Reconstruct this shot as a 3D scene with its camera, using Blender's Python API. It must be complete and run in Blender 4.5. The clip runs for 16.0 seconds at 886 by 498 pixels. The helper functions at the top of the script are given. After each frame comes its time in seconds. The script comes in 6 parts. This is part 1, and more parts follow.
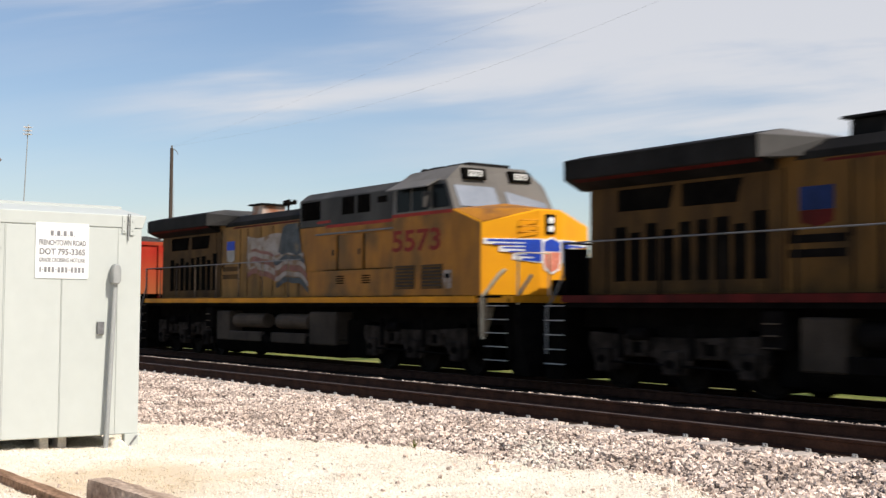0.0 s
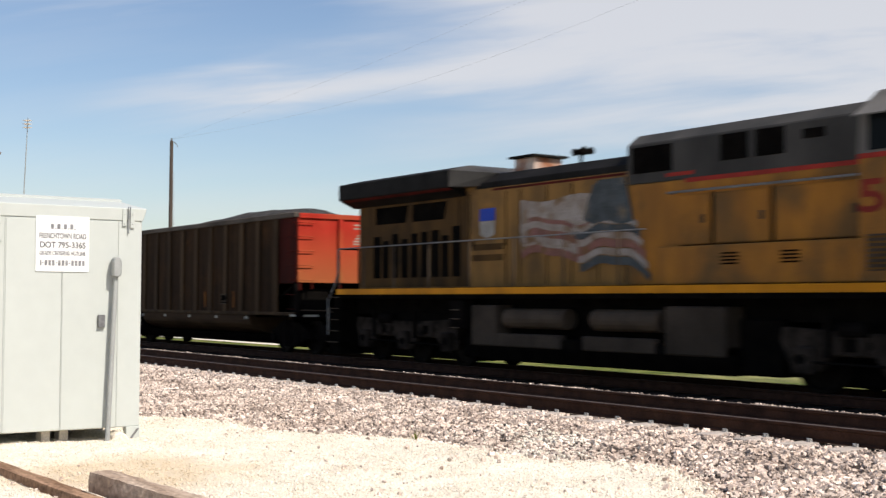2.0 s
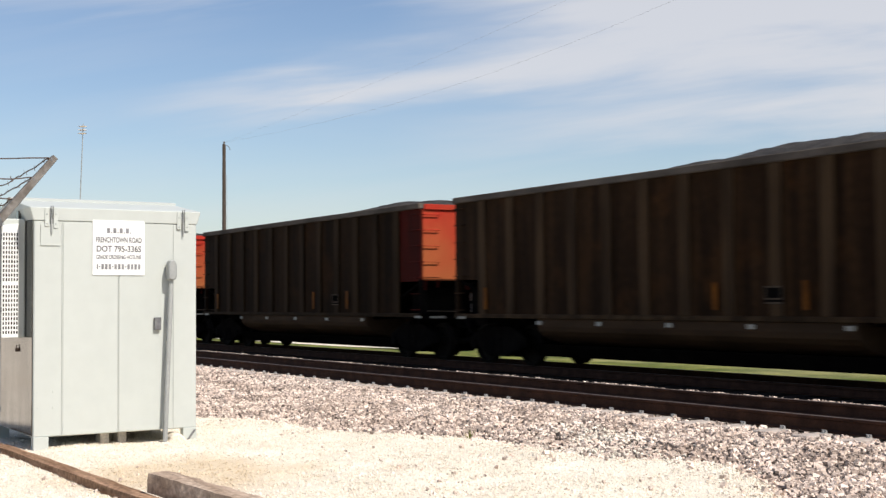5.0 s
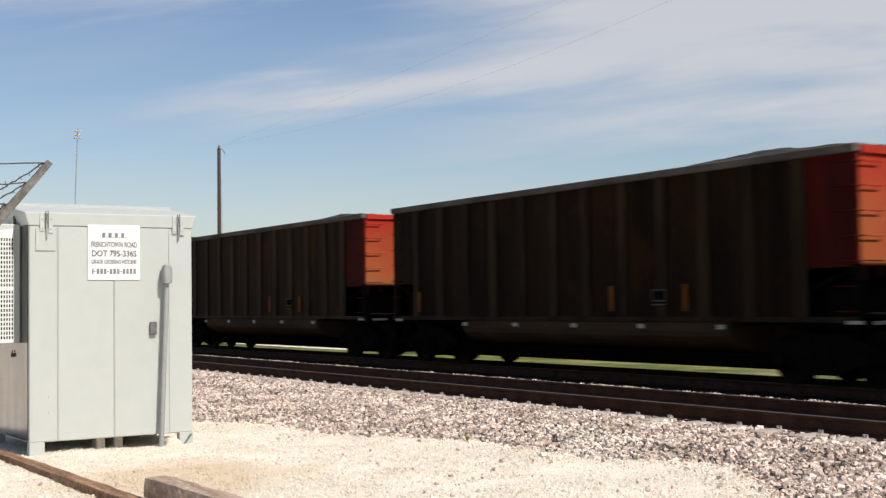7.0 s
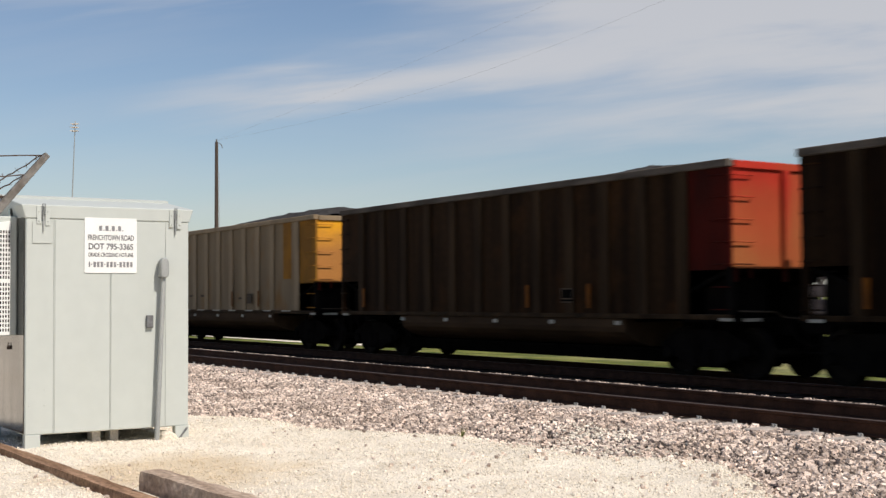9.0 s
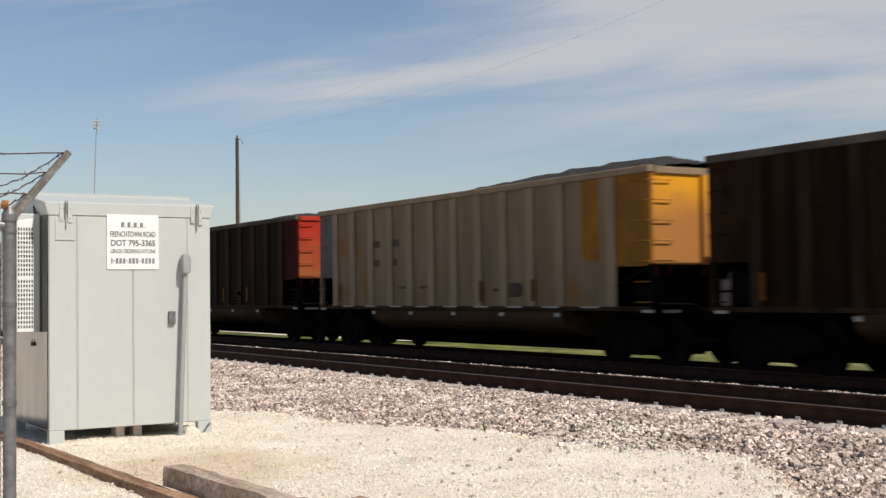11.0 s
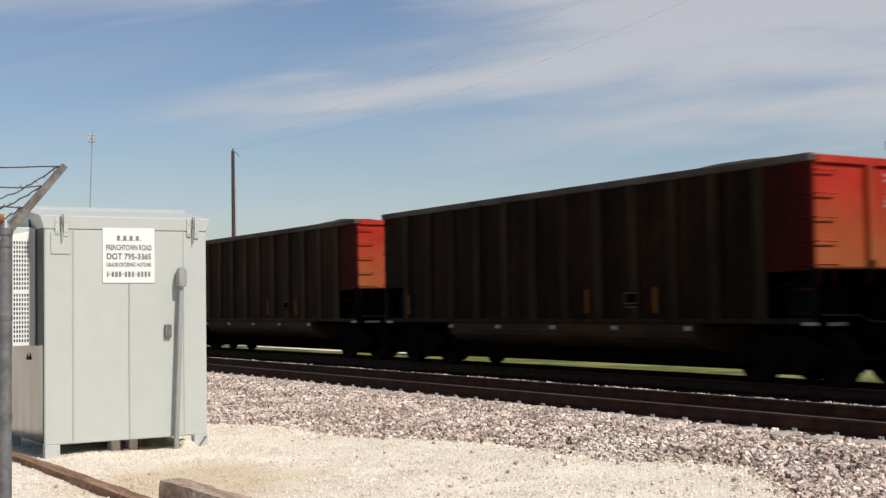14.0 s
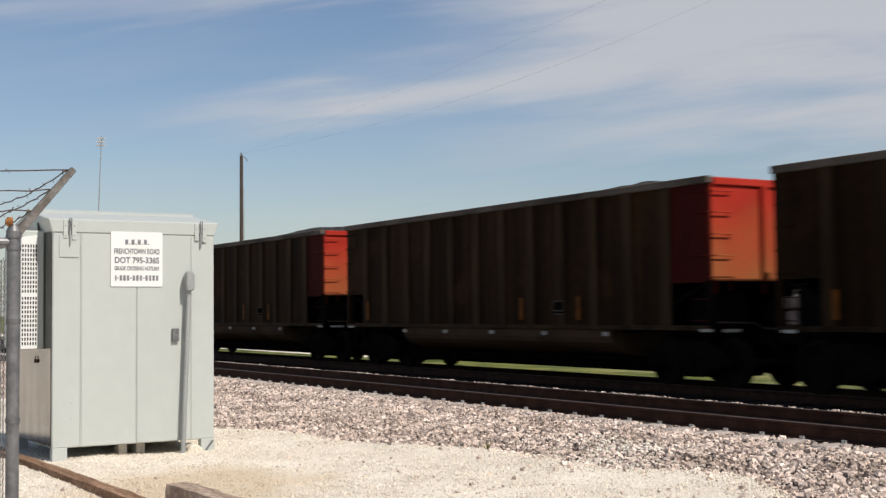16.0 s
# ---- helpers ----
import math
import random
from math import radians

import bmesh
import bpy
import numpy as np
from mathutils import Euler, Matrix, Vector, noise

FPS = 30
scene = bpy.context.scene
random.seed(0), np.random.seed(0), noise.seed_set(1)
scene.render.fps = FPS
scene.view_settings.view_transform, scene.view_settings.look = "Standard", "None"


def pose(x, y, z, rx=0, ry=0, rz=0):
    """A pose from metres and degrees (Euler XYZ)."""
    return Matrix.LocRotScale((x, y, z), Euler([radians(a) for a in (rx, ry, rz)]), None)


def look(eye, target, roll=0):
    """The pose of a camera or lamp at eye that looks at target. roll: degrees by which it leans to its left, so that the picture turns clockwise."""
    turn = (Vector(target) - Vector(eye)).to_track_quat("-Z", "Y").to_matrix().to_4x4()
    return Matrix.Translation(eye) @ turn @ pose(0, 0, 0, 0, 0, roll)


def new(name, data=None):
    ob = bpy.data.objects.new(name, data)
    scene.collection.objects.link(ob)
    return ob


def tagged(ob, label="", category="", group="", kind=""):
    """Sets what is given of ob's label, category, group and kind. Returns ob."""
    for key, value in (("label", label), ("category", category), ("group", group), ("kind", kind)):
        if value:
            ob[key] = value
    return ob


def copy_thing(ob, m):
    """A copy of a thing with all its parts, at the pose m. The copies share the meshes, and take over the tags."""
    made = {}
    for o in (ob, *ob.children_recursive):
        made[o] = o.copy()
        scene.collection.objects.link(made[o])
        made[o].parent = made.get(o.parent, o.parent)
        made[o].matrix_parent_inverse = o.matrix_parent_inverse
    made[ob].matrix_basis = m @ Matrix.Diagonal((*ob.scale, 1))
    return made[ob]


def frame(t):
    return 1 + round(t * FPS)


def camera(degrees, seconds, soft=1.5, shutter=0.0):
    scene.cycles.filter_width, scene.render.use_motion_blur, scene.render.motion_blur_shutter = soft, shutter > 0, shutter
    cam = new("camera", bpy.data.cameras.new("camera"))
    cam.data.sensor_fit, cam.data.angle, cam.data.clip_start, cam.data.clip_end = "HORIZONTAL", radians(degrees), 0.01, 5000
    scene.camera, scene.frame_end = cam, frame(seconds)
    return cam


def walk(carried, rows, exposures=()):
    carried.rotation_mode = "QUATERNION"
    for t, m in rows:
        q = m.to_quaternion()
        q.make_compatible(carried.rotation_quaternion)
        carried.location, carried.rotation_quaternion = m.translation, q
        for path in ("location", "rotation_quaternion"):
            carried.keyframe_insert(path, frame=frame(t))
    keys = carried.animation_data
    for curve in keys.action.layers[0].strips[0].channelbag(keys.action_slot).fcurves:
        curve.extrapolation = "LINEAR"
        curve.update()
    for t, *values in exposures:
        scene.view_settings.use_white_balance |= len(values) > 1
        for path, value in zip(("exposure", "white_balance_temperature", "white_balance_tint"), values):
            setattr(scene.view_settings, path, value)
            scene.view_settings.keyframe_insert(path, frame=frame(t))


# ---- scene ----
cam = camera(39.5, 16.0, soft=1.4, shutter=0.75)

# camera: one standing place, hand-held turning; rows of seconds, yaw, pitch, roll
EYE = (0.0, 0.0, 1.378)
TURNS = [
    (0.0, 55.313, 2.816, -0.444), (0.5, 55.256, 2.581, -0.623), (1.0, 55.187, 2.535, -0.508), (1.5, 55.142, 2.455, -0.587),
    (2.0, 55.34, 2.424, -0.199), (2.5, 55.99, 2.344, 0.058), (3.0, 56.516, 2.296, -0.076), (3.5, 56.933, 2.305, 0.007),
    (4.0, 57.281, 2.375, 0.016), (4.5, 57.588, 2.385, 0.159), (5.0, 57.779, 2.389, 0.475), (7.3, 57.559, 2.484, 0.874),
    (7.5, 57.344, 2.364, 1.139), (7.6, 56.641, 2.351, 1.091), (7.7, 56.512, 2.438, 1.048), (7.8, 56.924, 2.465, 1.005),
    (7.9, 57.145, 2.432, 0.952), (8.0, 56.803, 2.444, 0.911), (8.1, 57.127, 2.433, 0.762), (8.2, 56.736, 2.226, 0.615),
    (8.3, 56.996, 1.699, 0.438), (8.4, 56.996, 1.582, 0.28), (8.5, 56.58, 1.552, 0.171), (8.6, 56.893, 1.546, 0.216),
    (8.7, 57.261, 1.395, 0.259), (8.8, 57.519, 1.459, 0.312), (8.9, 57.887, 2.214, 0.354), (9.0, 57.428, 2.305, 0.398),
    (9.1, 57.535, 2.312, 0.367), (9.2, 57.865, 1.796, 0.327), (9.3, 57.865, 1.549, 0.296), (9.4, 57.905, 2.113, 0.256),
    (9.5, 58.104, 2.567, 0.23), (9.6, 58.135, 2.947, 0.224), (9.8, 58.684, 3.467, 0.21), (10.0, 58.828, 2.808, 0.192),
    (10.1, 58.905, 2.681, 0.184), (10.2, 59.006, 2.466, 0.221), (12.3, 57.586, 2.041, 1.388), (12.4, 57.968, 2.004, 1.352),
    (12.5, 57.988, 2.025, 1.308), (13.0, 58.041, 2.438, 0.849), (13.5, 58.092, 2.666, 1.109), (14.0, 58.234, 2.623, 0.934),
    (14.5, 58.273, 2.765, 0.897), (15.0, 58.39, 2.936, 0.97), (15.5, 58.455, 2.903, 0.814), (16.0, 58.574, 2.883, 0.601)]
walk(cam, [(t, pose(*EYE, 90 + p, r, y)) for t, y, p, r in TURNS],
     exposures=[(0.0, 0.1, 6650, 12), (2.5, 0.1, 6600, 12), (5.0, 0.06, 6550, 12), (7.5, -0.15, 6600, 12), (9.0, -0.22, 6650, 12), (16.0, -0.30, 6550, 12)])

# ---- light ----
SUN = Vector((0.627, 0.172, 0.76)).normalized()
SUN_EL = math.asin(SUN.z)


# cloud streaks: height, slope, half-width, widening, where it begins, strength
CLOUDS = [(0.186, 0.14, 0.036, 0.06, -0.27, 1.0), (0.238, 0.11, 0.042, 0.05, -0.06, 1.0), (0.128, 0.09, 0.028, 0.04, -0.05, 0.6), (0.180, 0.06, 0.05, 0.12, 0.02, 0.65),
          (0.262, 0.02, 0.020, 0.0, -0.9, 0.5)]


def make_world():
    w = bpy.data.worlds.new("daylight")
    scene.world = w
    w.use_nodes = True
    nt = w.node_tree
    nt.nodes.clear()
    N, L = nt.nodes.new, nt.links.new
    out, bg = N("ShaderNodeOutputWorld"), N("ShaderNodeBackground")
    sky = N("ShaderNodeTexSky")
    sky.sky_type, sky.sun_disc = "NISHITA", False
    sky.sun_elevation = SUN_EL
    sky.sun_rotation = math.atan2(SUN.x, SUN.y)
    sky.air_density, sky.dust_density, sky.ozone_density = 1.0, 0.9, 1.3
    # streaks of high cloud, in tangents to the right of and above the view's middle
    def calc(op, a, b=0.0, c=0.0, clamp=False):
        n = N("ShaderNodeMath")
        n.operation, n.use_clamp = op, clamp
        for i, v in enumerate((a, b, c)):
            if isinstance(v, (int, float)):
                n.inputs[i].default_value = v
            else:
                L(v, n.inputs[i])
        return n.outputs[0]

    tc, turn, sep = N("ShaderNodeTexCoord"), N("ShaderNodeMapping"), N("ShaderNodeSeparateXYZ")
    turn.inputs["Rotation"].default_value = (0, 0, radians(-57.8))
    L(tc.outputs["Generated"], turn.inputs["Vector"])
    L(turn.outputs[0], sep.inputs[0])
    ahead = calc("MAXIMUM", calc("ABSOLUTE", sep.outputs["Y"]), 0.15)
    u, v = calc("DIVIDE", sep.outputs["X"], ahead), calc("DIVIDE", sep.outputs["Z"], ahead)
    uv = N("ShaderNodeCombineXYZ")
    L(calc("MULTIPLY", u, 3.0), uv.inputs[0])
    L(calc("MULTIPLY", calc("SUBTRACT", v, calc("MULTIPLY", u, 0.11)), 24.0), uv.inputs[1])

    def fluff(scale, detail, lo, hi):
        n, r = N("ShaderNodeTexNoise"), N("ShaderNodeMapRange")
        n.inputs["Scale"].default_value, n.inputs["Detail"].default_value, n.inputs["Roughness"].default_value = scale, detail, 0.55
        n.inputs["Distortion"].default_value = 0.4
        L(uv.outputs[0], n.inputs["Vector"])
        r.inputs["From Min"].default_value, r.inputs["From Max"].default_value = 0.3, 0.7
        r.inputs["To Min"].default_value, r.inputs["To Max"].default_value = lo, hi
        L(n.outputs["Fac"], r.inputs["Value"])
        return r.outputs[0]

    wander = fluff(1.6, 4, -0.012, 0.012)
    # thin veil, thicker towards the horizon
    total = calc("ADD", fluff(0.9, 6, -0.03, 0.25), calc("MULTIPLY", calc("SUBTRACT", 1.0, calc("DIVIDE", v, 0.13), clamp=True), 0.38))
    for v0, slope, w0, grow, u0, gain in CLOUDS:
        off = calc("ABSOLUTE", calc("SUBTRACT", calc("ADD", v, wander), calc("MULTIPLY_ADD", u, slope, v0)))
        width = calc("MAXIMUM", calc("MULTIPLY_ADD", u, grow, w0), 0.004)
        body = calc("SUBTRACT", 1.0, calc("DIVIDE", off, width), clamp=True)
        start = calc("MULTIPLY_ADD", calc("SUBTRACT", u, u0), 6.0, 0.0, clamp=True)
        total = calc("ADD", total, calc("MULTIPLY", calc("MULTIPLY", calc("SMOOTH_MIN", body, 1.0, 0.3), start), calc("MULTIPLY", fluff(1.1, 6, 0.35, 1.1), gain)))
    ramp = N("ShaderNodeMapRange")
    ramp.interpolation_type = "SMOOTHSTEP"
    ramp.inputs["From Min"].default_value, ramp.inputs["From Max"].default_value = 0.0, 1.0
    ramp.inputs["To Max"].default_value = 0.8
    L(total, ramp.inputs["Value"])
    mix = N("ShaderNodeMix")
    mix.data_type = "RGBA"
    mix.inputs["B"].default_value = (5.85, 5.95, 6.15, 1)
    L(ramp.outputs[0], mix.inputs["Factor"])
    vivid = N("ShaderNodeHueSaturation")
    vivid.inputs["Hue"].default_value, vivid.inputs["Saturation"].default_value = 0.503, 1.06
    L(sky.outputs[0], vivid.inputs["Color"])
    L(vivid.outputs[0], mix.inputs["A"])
    L(mix.outputs["Result"], bg.inputs["Color"])
    bg.inputs["Strength"].default_value = 0.12
    L(bg.outputs[0], out.inputs["Surface"])


make_world()
sun_data = bpy.data.lights.new("sun", "SUN")
sun_data.energy, sun_data.angle, sun_data.color = 5.0, radians(0.53), (1.0, 0.95, 0.87)
sun = new("sun", sun_data)
sun.matrix_world = look(SUN * 60, (0, 0, 0))


# ---- materials ----
def sandy_patch(m, centre, radius, tone):
    """Mixes a patch of finer tan grit into a ground material round a place."""
    nt = m.node_tree
    N, L = nt.nodes.new, nt.links.new
    p = nt.nodes["Principled BSDF"]
    col = p.inputs["Base Color"].links[0].from_socket
    tc, d, n, r, mix = N("ShaderNodeTexCoord"), N("ShaderNodeVectorMath"), N("ShaderNodeTexNoise"), N("ShaderNodeMapRange"), N("ShaderNodeMix")
    d.operation = "DISTANCE"
    d.inputs[1].default_value = centre
    L(tc.outputs["Object"], d.inputs[0])
    n.inputs["Scale"].default_value, n.inputs["Detail"].default_value = 1.3, 7
    add = N("ShaderNodeMath")
    add.operation = "MULTIPLY_ADD"
    add.inputs[1].default_value = 1.8
    L(tc.outputs["Object"], n.inputs["Vector"])
    L(n.outputs["Fac"], add.inputs[0])
    L(d.outputs["Value"], add.inputs[2])
    r.inputs["From Min"].default_value, r.inputs["From Max"].default_value = radius + 0.9, radius + 0.1
    r.inputs["To Max"].default_value = 0.8
    L(add.outputs[0], r.inputs["Value"])
    mix.data_type = "RGBA"
    mix.inputs["B"].default_value = (*tone, 1)
    L(r.outputs[0], mix.inputs["Factor"])
    L(col, mix.inputs["A"])
    L(mix.outputs["Result"], p.inputs["Base Color"])


def material(name, a, b=None, rough=0.7, metal=0.0, scale=3.0, bump=0.0, bump_scale=40.0, fine=0.25, spread=(0.35, 0.65),
             stretch=(1, 1, 1), island=0.0, c=None, c_scale=0.7, c_range=(0.55, 0.75), spec=0.06, film=None, dust=0.0):
    """Two-tone surface: a to b in broad stains, a fine grain over it, an optional third tone c in large patches, and bump."""
    m = bpy.data.materials.new(name)
    m.use_nodes = True
    nt = m.node_tree
    N, L = nt.nodes.new, nt.links.new
    p = nt.nodes["Principled BSDF"]
    p.inputs["Roughness"].default_value, p.inputs["Metallic"].default_value = rough, metal
    p.inputs["Specular IOR Level"].default_value = spec
    if dust:
        p.inputs["Sheen Weight"].default_value, p.inputs["Sheen Roughness"].default_value = dust, 0.45
        p.inputs["Sheen Tint"].default_value = (0.62, 0.45, 0.29, 1)
    b = b or tuple(v * 0.75 for v in a)
    tc, mp = N("ShaderNodeTexCoord"), N("ShaderNodeMapping")
    mp.inputs["Scale"].default_value = stretch
    info, far, shift = N("ShaderNodeObjectInfo"), N("ShaderNodeMath"), N("ShaderNodeVectorMath")
    far.operation, far.inputs[1].default_value = "MULTIPLY", 61.0
    shift.operation = "ADD"
    L(info.outputs["Random"], far.inputs[0])
    L(tc.outputs["Object"], shift.inputs[0])
    L(far.outputs[0], shift.inputs[1])
    at = shift.outputs[0]
    L(at, mp.inputs["Vector"])
    n1 = N("ShaderNodeTexNoise")
    n1.inputs["Scale"].default_value, n1.inputs["Detail"].default_value = scale, 6
    L(mp.outputs[0], n1.inputs["Vector"])
    r1 = N("ShaderNodeMapRange")
    r1.inputs["From Min"].default_value, r1.inputs["From Max"].default_value = spread
    L(n1.outputs["Fac"], r1.inputs["Value"])
    mix = N("ShaderNodeMix")
    mix.data_type = "RGBA"
    mix.inputs["A"].default_value, mix.inputs["B"].default_value = (*a, 1), (*b, 1)
    L(r1.outputs[0], mix.inputs["Factor"])
    col = mix.outputs["Result"]
    if c:
        n3 = N("ShaderNodeTexNoise")
        n3.inputs["Scale"].default_value, n3.inputs["Detail"].default_value = c_scale, 5
        L(at, n3.inputs["Vector"])
        r3 = N("ShaderNodeMapRange")
        r3.inputs["From Min"].default_value, r3.inputs["From Max"].default_value = c_range
        L(n3.outputs["Fac"], r3.inputs["Value"])
        m3 = N("ShaderNodeMix")
        m3.data_type = "RGBA"
        m3.inputs["B"].default_value = (*c, 1)
        amount = r3.outputs[0]
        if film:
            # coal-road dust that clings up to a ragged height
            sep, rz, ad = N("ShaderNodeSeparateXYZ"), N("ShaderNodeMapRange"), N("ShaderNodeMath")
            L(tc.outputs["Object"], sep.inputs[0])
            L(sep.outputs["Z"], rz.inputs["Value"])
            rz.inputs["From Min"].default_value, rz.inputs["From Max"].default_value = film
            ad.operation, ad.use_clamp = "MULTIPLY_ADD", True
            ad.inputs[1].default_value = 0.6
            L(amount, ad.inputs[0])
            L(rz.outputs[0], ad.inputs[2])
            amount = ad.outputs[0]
        L(amount, m3.inputs["Factor"])
        L(col, m3.inputs["A"])
        col = m3.outputs["Result"]
    n2 = N("ShaderNodeTexNoise")
    n2.inputs["Scale"].default_value, n2.inputs["Detail"].default_value = bump_scale, 4
    L(at, n2.inputs["Vector"])
    hsv = N("ShaderNodeHueSaturation")
    val = N("ShaderNodeMapRange")
    val.inputs["From Min"].default_value, val.inputs["From Max"].default_value = 0.3, 0.7
    val.inputs["To Min"].default_value, val.inputs["To Max"].default_value = 1 - fine, 1 + fine
    L(n2.outputs["Fac"], val.inputs["Value"])
    fac = val.outputs[0]
    if island:
        geo, ir, mul = N("ShaderNodeNewGeometry"), N("ShaderNodeMapRange"), N("ShaderNodeMath")
        ir.inputs["To Min"].default_value, ir.inputs["To Max"].default_value = 1 - island, 1 + island
        L(geo.outputs["Random Per Island"], ir.inputs["Value"])
        mul.operation = "MULTIPLY"
        L(ir.outputs[0], mul.inputs[0])
        L(fac, mul.inputs[1])
        fac = mul.outputs[0]
    L(fac, hsv.inputs["Value"])
    L(col, hsv.inputs["Color"])
    L(hsv.outputs[0], p.inputs["Base Color"])
    if bump:
        bn = N("ShaderNodeBump")
        bn.inputs["Strength"].default_value, bn.inputs["Distance"].default_value = bump, 0.02
        L(n2.outputs["Fac"], bn.inputs["Height"])
        L(bn.outputs[0], p.inputs["Normal"])
    return m


